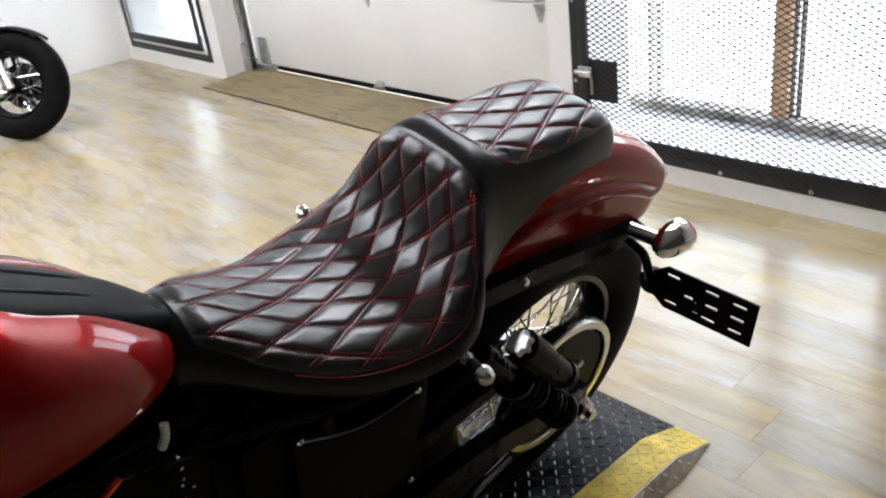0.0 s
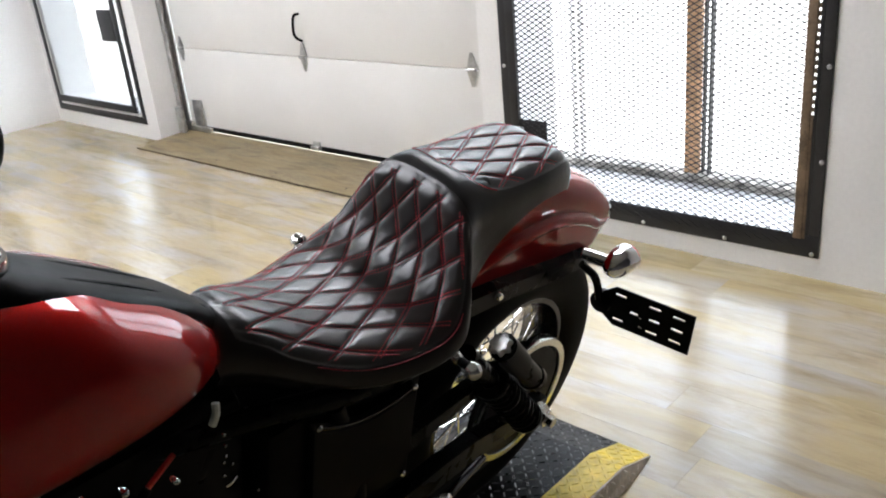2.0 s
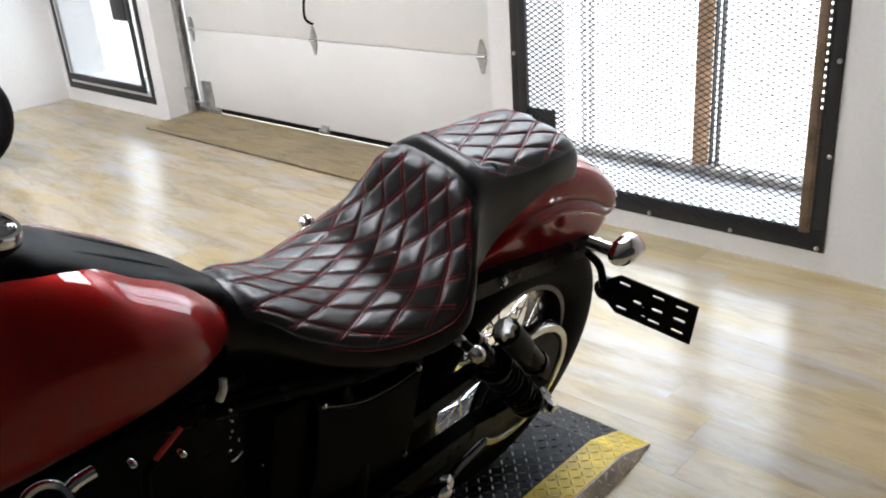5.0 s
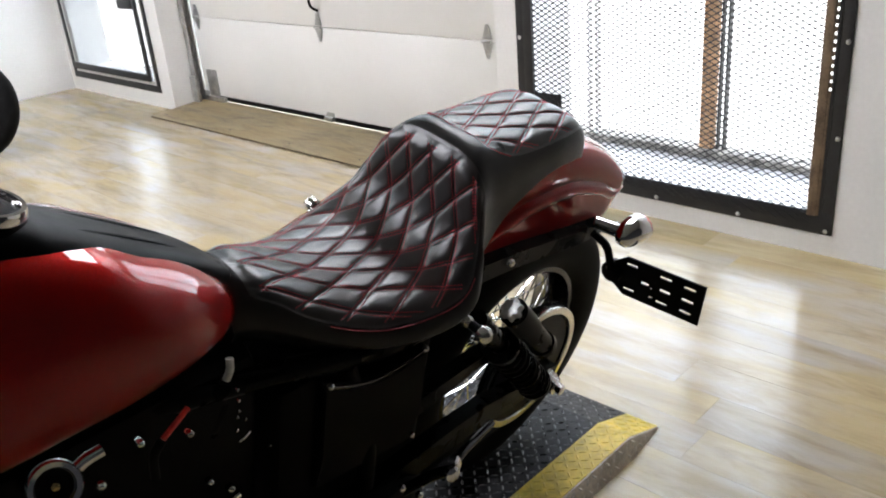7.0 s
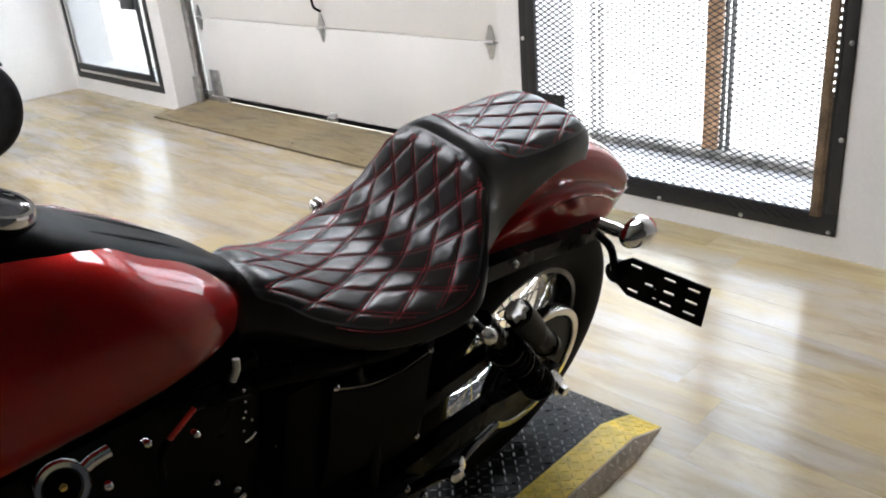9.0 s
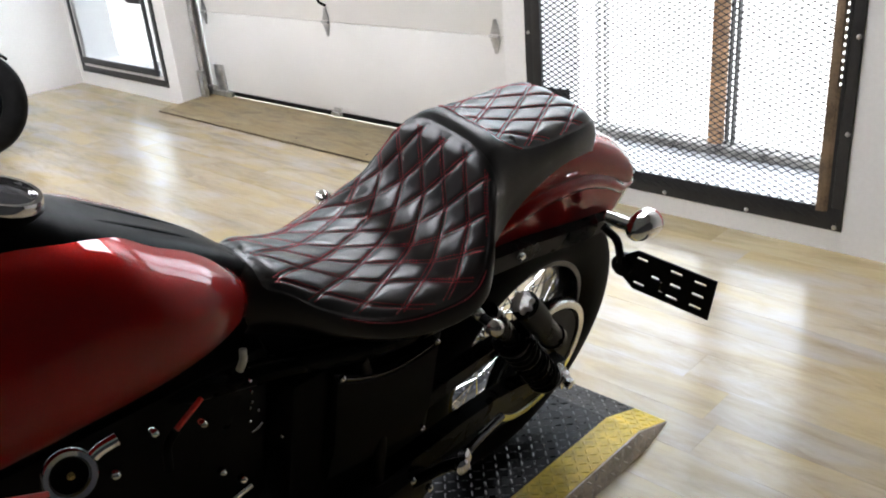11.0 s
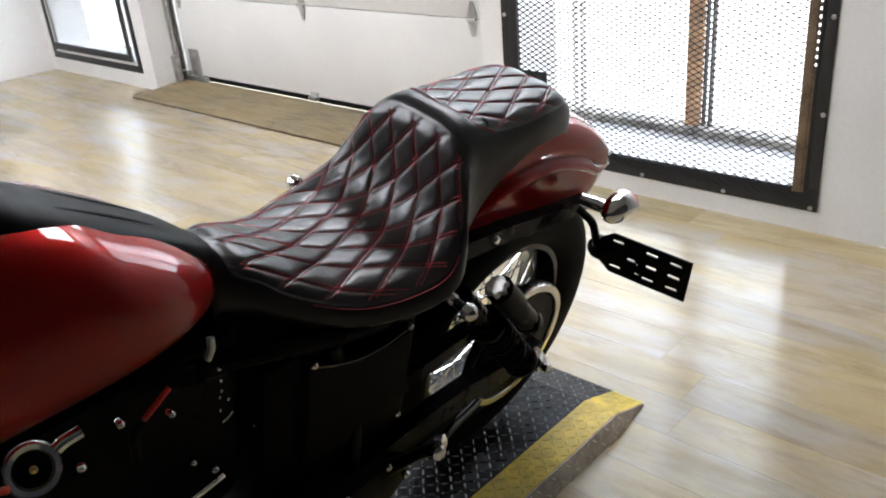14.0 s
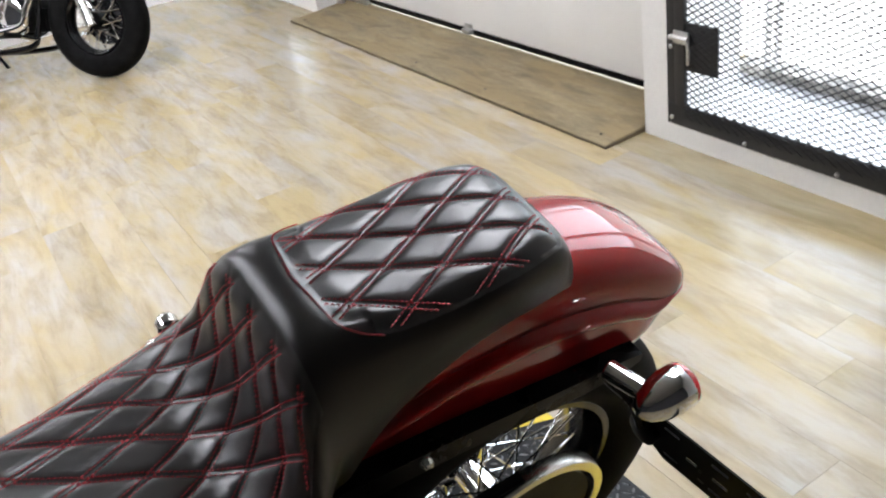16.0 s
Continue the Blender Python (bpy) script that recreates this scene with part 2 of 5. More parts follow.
def spline(ctrl, n):
    """Points evenly along a smooth curve through the controls (numbers or tuples)."""
    c = np.array(ctrl, float)
    c = c.reshape(len(c), -1)
    k = np.vstack([2 * c[0] - c[1], c, 2 * c[-1] - c[-2]])
    out = []
    for i in range(1, len(k) - 2):
        t = np.linspace(0, 1, 24, endpoint=False)[:, None]
        p0, p1, p2, p3 = k[i - 1], k[i], k[i + 1], k[i + 2]
        out.append(0.5 * (2 * p1 + (p2 - p0) * t + (2 * p0 - 5 * p1 + 4 * p2 - p3) * t**2 + (3 * p1 - p0 - 3 * p2 + p3) * t**3))
    p = np.vstack([*out, c[-1:]])
    d = np.r_[0, np.cumsum(np.linalg.norm(np.diff(p, axis=0), axis=1))]
    s = np.linspace(0, d[-1], n)
    return np.stack([np.interp(s, d, p[:, j]) for j in range(p.shape[1])], 1)


def at(x, ctrl):
    """A smooth height over x from (x, value) controls."""
    p = spline(ctrl, 200)
    return np.interp(x, p[:, 0], p[:, 1])


def tube(bm, pts, r, seg=10, n=40):
    p = [Vector(q) for q in spline(pts, n)]
    rings, s = [], None
    for i, q in enumerate(p):
        d = (p[min(i + 1, n - 1)] - p[max(i - 1, 0)]).normalized()
        if s is None:
            s = basis(d)[1]
        s = (s - d * s.dot(d)).normalized()
        u = d.cross(s)
        rr = r[0] + (r[1] - r[0]) * i / (n - 1) if isinstance(r, tuple) else r
        rings.append([q + (s * math.cos(a) + u * math.sin(a)) * rr for a in np.linspace(0, 2 * math.pi, seg, endpoint=False)])
    return ring_faces(bm, rings)


def thing(name, label, category, m=None, group="", kind=""):
    e = new(name)
    e.matrix_world = m or Matrix()
    return tagged(e, label, category, group, kind)


# ---- the room ----
X0, X1, Y0, Y1, Z1 = -3.4, 2.70, -2.2, 7.10, 3.0
WALL_T = 0.27
D0, D1, DTOP = 2.42, 5.47, 2.6          # garage door opening
W0, W1, WB, WT = 0.90, 2.20, 0.165, 2.15   # large window opening
V0, V1, VB, VT = 5.70, 6.90, 0.19, 2.15   # small window opening


def plain(name, boxes, material, label, smooth=False):
    bm = B()
    for b in boxes:
        box(bm, *b)
    return tagged(part(name, bm, material, None, smooth=smooth), label, "wall", kind="structure")


xa, xb = X1, X1 + WALL_T
plain("wall_east", [
    (xa, xb, Y0, W0, 0, Z1), (xa, xb, W0, W1, 0, WB), (xa, xb, W0, W1, WT, Z1), (xa, xb, W1, D0, 0, Z1),
    (xa, xb, D0, D1, DTOP, Z1), (xa, xb, D1, V0, 0, Z1), (xa, xb, V0, V1, 0, VB), (xa, xb, V0, V1, VT, Z1), (xa, xb, V1, Y1 + 0.2, 0, Z1)],
    "wall", "white painted wall with a garage door and two windows")
plain("wall_north", [(X0, X1, Y1, Y1 + 0.2, 0, Z1)], "wall", "white painted side wall")
# south and west walls are unseen, kept dark to hold back bounced light
plain("wall_south", [(X0, X1 + WALL_T, Y0 - 0.2, Y0, 0, Z1)], "darkwall", "unseen plain wall, kept dark to hold back bounced light")
plain("wall_west", [(X0 - 0.2, X0, Y0 - 0.2, Y1 + 0.2, 0, Z1)], "darkwall", "unseen plain wall closing the room, kept dark against bounced light")
tagged(plain("ceiling", [(X0 - 0.2, xb, Y0 - 0.2, Y1 + 0.2, Z1, Z1 + 0.1)], "ceiling", "plain pale grey ceiling"), category="ceiling")
floor = tagged(plain("floor", [(X0 - 0.2, xb + 0.6, Y0 - 0.2, Y1 + 0.2, -0.1, -0.003)], "joint", "pale wood-look vinyl plank floor"), category="floor")

# daylight outside the windows: overcast sky above the horizon, pale ground and haze below it
HORIZON = 1.42
# upright glowing sheets; past y 7.6 a dimmer one is added for floor reflections
for name, b, mt, words in (("backdrop_east", (5.2, 5.25, -3, 7.6, HORIZON, 6), "outside", "white overcast sky outside"), ("backdrop_facade", (5.2, 5.25, 7.6, 17, HORIZON, 6), "dim_sky_glow", "dimmer glowing sheet outside, added for the floor reflection"), ("backdrop_ground", (5.2, 5.25, -3, 17, -1.5, HORIZON), "ground_glow", "pale bright ground outside")):
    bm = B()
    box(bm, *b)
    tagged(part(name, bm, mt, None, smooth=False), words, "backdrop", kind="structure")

# unseen ceiling light panels, added to light the room and the seat's highlights
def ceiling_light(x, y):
    t = thing("ceiling_light", "unseen white framed ceiling panel added as fill light", "ceiling light", pose(x, y, Z1), "ceiling lights")
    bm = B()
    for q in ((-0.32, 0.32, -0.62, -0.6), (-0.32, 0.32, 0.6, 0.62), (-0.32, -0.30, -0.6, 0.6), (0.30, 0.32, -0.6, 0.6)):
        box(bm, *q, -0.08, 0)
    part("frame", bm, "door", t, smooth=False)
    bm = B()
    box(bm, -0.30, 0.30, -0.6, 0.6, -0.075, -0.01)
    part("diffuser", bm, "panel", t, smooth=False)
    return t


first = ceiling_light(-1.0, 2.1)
# more unseen panels; the last one brightens the floor and wall by window_1
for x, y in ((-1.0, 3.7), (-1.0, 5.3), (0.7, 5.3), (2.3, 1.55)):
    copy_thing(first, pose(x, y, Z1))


# ---- garage door ----
XD = 2.95
gd = thing("garage_door", "white sectional garage door, closed, with steel hinges", "garage door", pose(XD, 0, 0), kind="")
z = 0.072
for i in range(4):
    bm = B()
    box(bm, 0, 0.045, D0 + 0.03, D1 - 0.03, z, z + 0.550, 0.004)
    part("door_section", bm, "door", gd)
    z += 0.554
bm = B()
box(bm, -0.004, 0.04, D0 + 0.2, D1 - 0.2, 0.043, 0.071, 0.003)
part("bottom_seal", bm, "rubber", gd, "black rubber bottom seal")


def hinge(y, z):
    bm = B()
    for s in (1, -1):
        v = [bm.verts.new(p) for p in ((-0.004, -0.032, 0.012 * s), (-0.004, 0.032, 0.012 * s), (-0.004, 0.008, 0.085 * s), (-0.004, -0.008, 0.085 * s))]
        bm.faces.new(v)
    g = bmesh.ops.extrude_face_region(bm, geom=bm.faces[:])
    bmesh.ops.translate(bm, vec=(-0.004, 0, 0), verts=[q for q in g["geom"] if isinstance(q, bmesh.types.BMVert)])
    cyl(bm, (-0.014, -0.03, 0), (-0.014, 0.03, 0), 0.009, seg=12)
    bmesh.ops.translate(bm, vec=(0, y, z), verts=bm.verts)
    part("hinge", bm, "zinc", gd)


for zz in (0.624, 1.178, 1.732):
    for yy in (D0 + 0.26, 4.01, D1 - 0.10):
        hinge(yy, zz)
bm = B()
tube(bm, [(-0.005, 4.0, 0.88), (-0.04, 4.005, 0.87), (-0.045, 4.02, 0.80), (-0.04, 4.015, 0.75), (-0.005, 4.0, 0.72)], 0.008)
part("lift_handle", bm, "black", gd, "black loop handle")
bm = B()
box(bm, -0.03, 0, 3.97, 4.05, 0.05, 0.075, 0.003)
box(bm, -0.008, 0, 3.975, 4.045, 0.06, 0.10, 0.003)
part("bottom_latch", bm, "zinc", gd)
bm = B()
box(bm, -0.012, 0, D1 - 0.22, D1 - 0.10, 0.04, 0.26, 0.004)
box(bm, -0.03, 0, D1 - 0.30, D1 - 0.06, 0.035, 0.07, 0.004)
cyl(bm, (-0.03, D1 - 0.10, 0.09), (-0.03, D1 - 0.02, 0.09), 0.02)
part("roller_bracket", bm, "zinc", gd)
track = thing("door_track", "grey steel vertical door track at the door jamb", "door track", pose(XD, D1, 0))
bm = B()
box(bm, -0.075, -0.070, -0.055, -0.004, 0.02, 2.6)
box(bm, -0.075, -0.02, -0.008, -0.004, 0.02, 2.6)
box(bm, -0.03, -0.02, -0.055, -0.004, 0.02, 2.6)
part("rail", bm, "zinc", track, smooth=False)
bm = B()
box(bm, -0.10, -0.07, -0.07, -0.003, 0.03, 0.22, 0.004)
part("foot_bracket", bm, "zinc", track)

# sloping plywood ramp in the door opening: face veneer over a darker core
ply = thing("plywood_ramp", "worn plywood ramp sloping up to the garage door", "ramp")


def wedge(name, z_low, z_high, lift, material, label):
    bm = B()
    ends = []
    for k, y in enumerate(np.linspace(D0 + 0.005, D1 - 0.005, 40)):
        chip = 0.004 * math.sin(k * 2.1) * math.sin(k * 0.7)
        ends.append([(2.496 + chip, y, z_low), (2.945, y, z_low), (2.945, y, z_high + lift), (2.496 + chip, y, 0.009 + lift)])
    ring_faces(bm, ends)
    return part(name, bm, material, ply, label, smooth=False)


wedge("core", 0.001, 0.033, 0.0, "ply_edge", "dark weathered plywood edge")
bm = B()
ring_faces(bm, [[(2.498, y, 0.0092), (2.945, y, 0.0332), (2.945, y, 0.0362), (2.498, y, 0.0122)] for y in (D0 + 0.012, D1 - 0.012)])
part("face_veneer", bm, "ply", ply, "scuffed plywood face", smooth=False)
for y in (D0 + 0.10, D0 + 0.9, 3.95, D1 - 0.9, D1 - 0.10):
    bm = B()
    lathe(bm, (2.56, y, 0.0155), (-0.055, 0, 1), [(-0.002, 0.006), (0.0006, 0.006), (0.0008, 0.002)], 10)
    part("screw", bm, "smoke", ply)


# ---- windows with steel frames and expanded metal ----
def expanded(name, y0, y1, z0, z1, parent, px=0.042, pz=0.0235):
    verts, faces = [], []
    n, rows = int(round((y1 - y0) / px * 2)), int(round((z1 - z0) / pz * 2))
    for r in range(rows + 1):
        for k in range(n + 1):
            y, zz = y0 + k * px / 2, z0 + r * pz / 2 + pz / 4 * (1 if (k + r) % 2 else -1) * 0.93
            b = len(verts)
            verts += [(-0.0155, y, zz - 0.0016), (-0.0115, y, zz - 0.0025), (-0.0115, y, zz + 0.0016), (-0.0155, y, zz + 0.0025)]
            if k:
                for i in range(4):
                    j = (i + 1) % 4
                    faces.append((b - 4 + i, b - 4 + j, b + j, b + i))
    me = bpy.data.meshes.new(name)
    me.from_pydata(verts, [], faces)
    return part_mesh(name, me, "wire", parent, "dark expanded metal mesh", smooth=False)


def bolt(p, parent, axis=(-1, 0, 0), r=0.009, material="zinc"):
    bm = B()
    lathe(bm, p, axis, [(0, r), (0.003, r), (0.006, r * 0.6), (0.007, 0.0005)], 10)
    return part("bolt", bm, material, parent)


w1 = thing("window_1", "large window behind a black steel frame with expanded mesh", "window", pose(X1, 0, 0), kind="structure")
fy0, fy1, fz0, fz1 = 0.862, 2.291, 0.083, 2.24
for q in ((fy0, fy1, fz0, fz0 + 0.085), (fy0, fy1, fz1 - 0.085, fz1), (fy0, fy0 + 0.040, fz0 + 0.085, fz1 - 0.085), (fy1 - 0.045, fy1, fz0 + 0.085, fz1 - 0.085)):
    bm = B()
    box(bm, -0.008, -0.001, *q, 0.0015)
    part("frame_bar", bm, "steel", w1)
for y0, y1 in ((2.197, 2.243),):
    bm = B()
    box(bm, -0.022, -0.001, y0, y1, fz0 + 0.087, fz1 - 0.087, 0.003)
    part("gate_stile", bm, "steel", w1)
bm = B()
box(bm, -0.018, -0.001, 0.923, 0.956, fz0 + 0.07, fz1 - 0.087, 0.003)
strip = part("hinge_strip", bm, "rust", w1, "rusty brown steel strip")
for k in range(56):
    bm = B()
    box(bm, -0.012, -0.003, 0.9155, 0.9225, 0.60 + k * 0.027, 0.616 + k * 0.027, 0.001)
    part("hinge_knuckle", bm, "rust", strip)
bm = B()
box(bm, -0.010, -0.001, 0.9025, 0.9150, fz0 + 0.086, fz1 - 0.087, 0.001)
part("hinge_leaf", bm, "steel", w1)
bm = B()
box(bm, -0.014, -0.003, 0.9152, 0.9228, fz0 + 0.072, 0.599, 0.001)
part("hinge_barrel", bm, "rust", w1, "rusty brown hinge")
expanded("mesh_panel", 0.945, W1 + 0.005, WB - 0.04, WT + 0.02, w1)
for yy in (1.22, 1.577, 1.934, 2.27, 0.885):
    bolt((-0.008, yy, 0.097 if yy < 2.2 else 0.11), w1)
for zz in (0.45, 0.785, 1.12, 1.45):
    bolt((-0.008, 0.875, zz), w1)
    bolt((-0.008, 2.272, zz - 0.07), w1)
bm = B()
box(bm, -0.012, -0.004, 2.053, 2.20, 0.306, 0.48, 0.002)
part("latch_plate", bm, "steel", w1, "black steel lock plate")
bm = B()
cyl(bm, (-0.03, 2.255, 0.425), (-0.03, 2.17, 0.425), 0.009, seg=12)
tube(bm, [(-0.03, 2.18, 0.425), (-0.035, 2.165, 0.40), (-0.035, 2.165, 0.34)], 0.006)
box(bm, -0.03, -0.02, 2.17, 2.24, 0.405, 0.45, 0.003)
part("bolt_latch", bm, "zinc", w1, "bare steel slide bolt")

# deep window bay behind the mesh
bay = thing("window_bay", "white window bay with a dirty ledge and timber post", "window bay", kind="structure")
bm = B()
box(bm, xb, 3.06, W0 - 0.1, W1 + 0.1, 0.02, WB)
part("window_sill", bm, "sill", bay, smooth=False)
bm = B()
box(bm, 3.06, 3.16, W0 - 0.1, W1 + 0.1, 0.02, WB + 0.035, 0.008)
part("ledge", bm, "debris", bay)
for y0, y1, x0, x1, mt, nm in ((1.545, 1.602, 3.09, 3.14, "brick", "timber_post"), (1.492, 1.500, 3.10, 3.14, "steel", "post"), (1.522, 1.528, 3.10, 3.14, "steel", "post"), (2.118, 2.126, 3.06, 3.10, "wall", "post"), (2.16, 2.168, 3.06, 3.10, "wall", "post")):
    bm = B()
    box(bm, x0, x1, y0, y1, WB + 0.03, 2.3, 0.004)
    part(nm, bm, mt, bay)

w2 = thing("window_2", "small window behind a black steel frame with mesh", "window", pose(X1, 0, 0), kind="structure")
gy0, gy1, gz0, gz1 = 5.62, 7.02, 0.11, 2.24
for q in ((gy0, gy1, gz0, gz0 + 0.05), (gy0, gy1, gz1 - 0.05, gz1), (gy0, gy0 + 0.045, gz0 + 0.05, gz1 - 0.05), (gy1 - 0.05, gy1, gz0 + 0.05, gz1 - 0.05)):
    bm = B()
    box(bm, -0.008, -0.001, *q, 0.0015)
    part("frame_bar", bm, "steel", w2)
for q in ((gy0 + 0.10, gy1 - 0.05, gz0 + 0.075, gz0 + 0.125), (gy0 + 0.10, gy0 + 0.14, gz0 + 0.125, gz1 - 0.05)):
    bm = B()
    box(bm, -0.02, -0.001, *q, 0.003)
    part("gate_bar", bm, "steel", w2)
expanded("mesh_panel", V0 - 0.02, V1 + 0.02, VB, VT + 0.02, w2)
bm = B()
box(bm, -0.02, -0.004, 5.78, 5.98, 0.70, 0.92, 0.003)
part("latch_plate", bm, "steel", w2)


# ---- the motorcycle on the tread-plate ramp ----
LEAN = 16.5
bike = thing("motorcycle", "red motorcycle with a diamond-stitched black leather seat, leaning on its stand", "motorcycle", pose(0, 1.115, 0.062, LEAN))

# seat: a smooth saddle surface, length by girth
NS, NA = 320, 241
MID = 0.012
prof = spline([(0.250, 0.835), (0.247, 0.872), (0.262, 0.892), (0.30, 0.886), (0.36, 0.853), (0.424, 0.823), (0.483, 0.806), (0.545, 0.797), (0.595, 0.797), (0.634, 0.817), (0.662, 0.852), (0.677, 0.90), (0.690, 0.945), (0.704, 0.969),
               (0.730, 0.979), (0.77, 0.971), (0.82, 0.964), (0.883, 0.961), (0.94, 0.962), (0.993, 0.959), (1.028, 0.943), (1.045, 0.912), (1.053, 0.858)], NS)
PX, PH = prof[:, 0], prof[:, 1]
SLEN = np.r_[0, np.cumsum(np.hypot(np.diff(PX), np.diff(PH)))]
HALF = at(PX, [(0.24, 0.066), (0.27, 0.080), (0.33, 0.113), (0.44, 0.155), (0.533, 0.182), (0.60, 0.191), (0.64, 0.186), (0.668, 0.168), (0.684, 0.149), (0.705, 0.130), (0.74, 0.116), (0.79, 0.110), (0.86, 0.108), (0.94, 0.106), (1.02, 0.094), (1.055, 0.076)])
LOW = at(PX, [(0.24, 0.800), (0.30, 0.785), (0.36, 0.752), (0.44, 0.720), (0.52, 0.712), (0.60, 0.718), (0.67, 0.738), (0.725, 0.784), (0.765, 0.825), (0.80, 0.849), (0.835, 0.866), (0.88, 0.882), (0.925, 0.890), (0.97, 0.886), (1.02, 0.876), (1.055, 0.852)])
# how square the cross-section is
POW = at(PX, [(0.24, 2.4), (0.34, 2.7), (0.46, 3.0), (0.58, 3.8), (0.66, 4.0), (0.72, 3.6), (0.80, 4.2), (1.06, 4.2)])
LOW = np.minimum(LOW, PH - 0.006)
TUCK = at(PX, [(0.24, 0.1), (0.34, 0.24), (0.62, 0.30), (0.70, 0.14), (0.76, 0.0), (1.06, 0.0)])
SHIFT = np.interp(PX, [0.24, 0.30, 0.44, 0.62, 0.72], [0.018, 0.010, 0.009, 0.013, MID])[:, None]
GX = np.repeat(PX[:, None], NA, 1)
GY, GZ = np.zeros((NS, NA)), np.zeros((NS, NA))
ta = np.linspace(-math.pi / 2, math.pi / 2, 1601)
for i in range(NS):
    yy = HALF[i] * np.sign(ta) * np.abs(np.sin(ta)) ** (2 / POW[i])
    zz = LOW[i] + (PH[i] - LOW[i]) * np.cos(ta).clip(0, 1) ** (2 / POW[i])
    tuck = np.clip((LOW[i] + 0.35 * (PH[i] - LOW[i]) - zz) / (0.35 * (PH[i] - LOW[i])), 0, 1)
    yy = yy * (1 - TUCK[i] * tuck * tuck * (3 - 2 * tuck))
    run = np.r_[0, np.cumsum(np.hypot(np.diff(yy), np.diff(zz)))]
    even = np.linspace(0, run[-1], NA)
    GY[i], GZ[i] = np.interp(even, run, yy), np.interp(even, run, zz)
step = np.hypot(np.diff(GY, axis=1), np.diff(GZ, axis=1))
GW = np.c_[np.zeros(NS), np.cumsum(step, 1)]
GW -= GW[:, NA // 2:NA // 2 + 1]
WMAX = GW[:, -1]
GS = np.repeat(SLEN[:, None], NA, 1)

# how far each pad reaches round the girth
REACH_R = at(PX, [(0.24, 0.055), (0.30, 0.088), (0.345, 0.118), (0.44, 0.152), (0.52, 0.172), (0.60, 0.182), (0.635, 0.178), (0.665, 0.160), (0.684, 0.146), (0.71, 0.146), (1.06, 0.146)]) / WMAX
REACH_P = at(PX, [(0.24, 0.06), (0.735, 0.076), (0.77, 0.092), (0.82, 0.103), (0.95, 0.104), (1.02, 0.088), (1.06, 0.06)]) / WMAX


def ease(v, w):
    v = np.clip(v / w, 0, 1)
    return v * v * (3 - 2 * v)


REL = np.abs(GW) / WMAX[:, None]


def along(x, h):
    k = (PX > x - 0.03) & (PX < x + 0.03)
    return float(SLEN[k][np.argmin(np.hypot(PX[k] - x, PH[k] - h))])


RIM, YOKE, TAIL, NOSE = along(0.703, 0.968), along(0.739, 0.978), along(1.026, 0.944), along(0.270, 0.893)
MASK_R = ease(RIM - GS, 0.020) * ease(GS - NOSE, 0.024) * ease((REACH_R[:, None] - REL) * WMAX[:, None], 0.014)
MASK_P = ease(GS - YOKE - 0.020 * REL, 0.014) * ease(TAIL - GS, 0.014) * ease((REACH_P[:, None] - REL) * WMAX[:, None], 0.014)


# diamond patterns: rows of crossings along the pad, pitch across and the middle of the pattern
ROWS = [(0.30, 0.886, -2.46), (0.362, 0.852, -1.98), (0.424, 0.823, -1.5), (0.484, 0.806, -1.0), (0.545, 0.797, -0.5), (0.595, 0.797, 0.0), (0.633, 0.816, 0.5), (0.664, 0.854, 1.0), (0.677, 0.90, 1.5), (0.690, 0.945, 2.0), (0.715, 0.975, 2.42)]
row_s, row_u = [along(x, h) for x, h, _ in ROWS], [u for *_, u in ROWS]
# (pitch across, crossing row places, row numbers, middle line as (s, y) pairs)
RIDER = (0.0540, row_s, row_u, ([row_s[0], row_s[4], row_s[7], row_s[9]], [0.021, 0.018, 0.004, 0.002]))
PILLION = (0.0540, [along(0.773, 0.970), along(0.993, 0.959)], [-1.0, 1.0], ([0.0, 2.0], [0.0, 0.0]))


def pattern(s, pat):
    """Row number and middle line at the length s."""
    s = np.asarray(s, float)
    r, u = np.array(pat[1]), np.array(pat[2])
    p = np.interp(s, r, u)
    p = np.where(s < r[0], u[0] + (s - r[0]) * (u[1] - u[0]) / (r[1] - r[0]), p)
    p = np.where(s > r[-1], u[-1] + (s - r[-1]) * (u[-1] - u[-2]) / (r[-1] - r[-2]), p)
    return p, np.interp(s, *pat[3])


def tufts(s, w, pat):
    u, m = pattern(s, pat)
    v = (w - m) / pat[0]
    d = [np.abs(((q + 0.5) % 1) - 0.5) * 2 for q in (u + v, u - v)]
    return np.prod([1 - (1 - q) ** 5.0 for q in d], 0)


LEFT_R, LEFT_P = (REACH_R[:, None] - REL) * WMAX[:, None], (REACH_P[:, None] - REL) * WMAX[:, None]
FILL_R = ease(RIM - GS, 0.034) * ease(GS - NOSE, 0.03) * ease(LEFT_R, 0.030)
FILL_P = ease(GS - YOKE - 0.020 * REL, 0.032) * ease(TAIL - GS, 0.028) * ease(LEFT_P, 0.030)
TUFT = FILL_R * tufts(GS, GW, RIDER) + FILL_P * tufts(GS, GW, PILLION)
PLAIN = 1 - ease(np.maximum(MASK_R, MASK_P), 0.5)
# normals of the smooth surface
P = np.stack([GX, GY + SHIFT, GZ], 2)
N = np.cross(np.gradient(P, axis=0), np.gradient(P, axis=1))
N /= np.linalg.norm(N, axis=2, keepdims=True) + 1e-12
if N[NS // 2, NA // 2, 2] < 0:
    N = -N
FADE = np.minimum(1, np.minimum(np.arange(NS), NS - 1 - np.arange(NS)) / 6)[:, None]
P = P + N * (FADE * (0.0052 * TUFT + 0.0016 * PLAIN))[:, :, None]


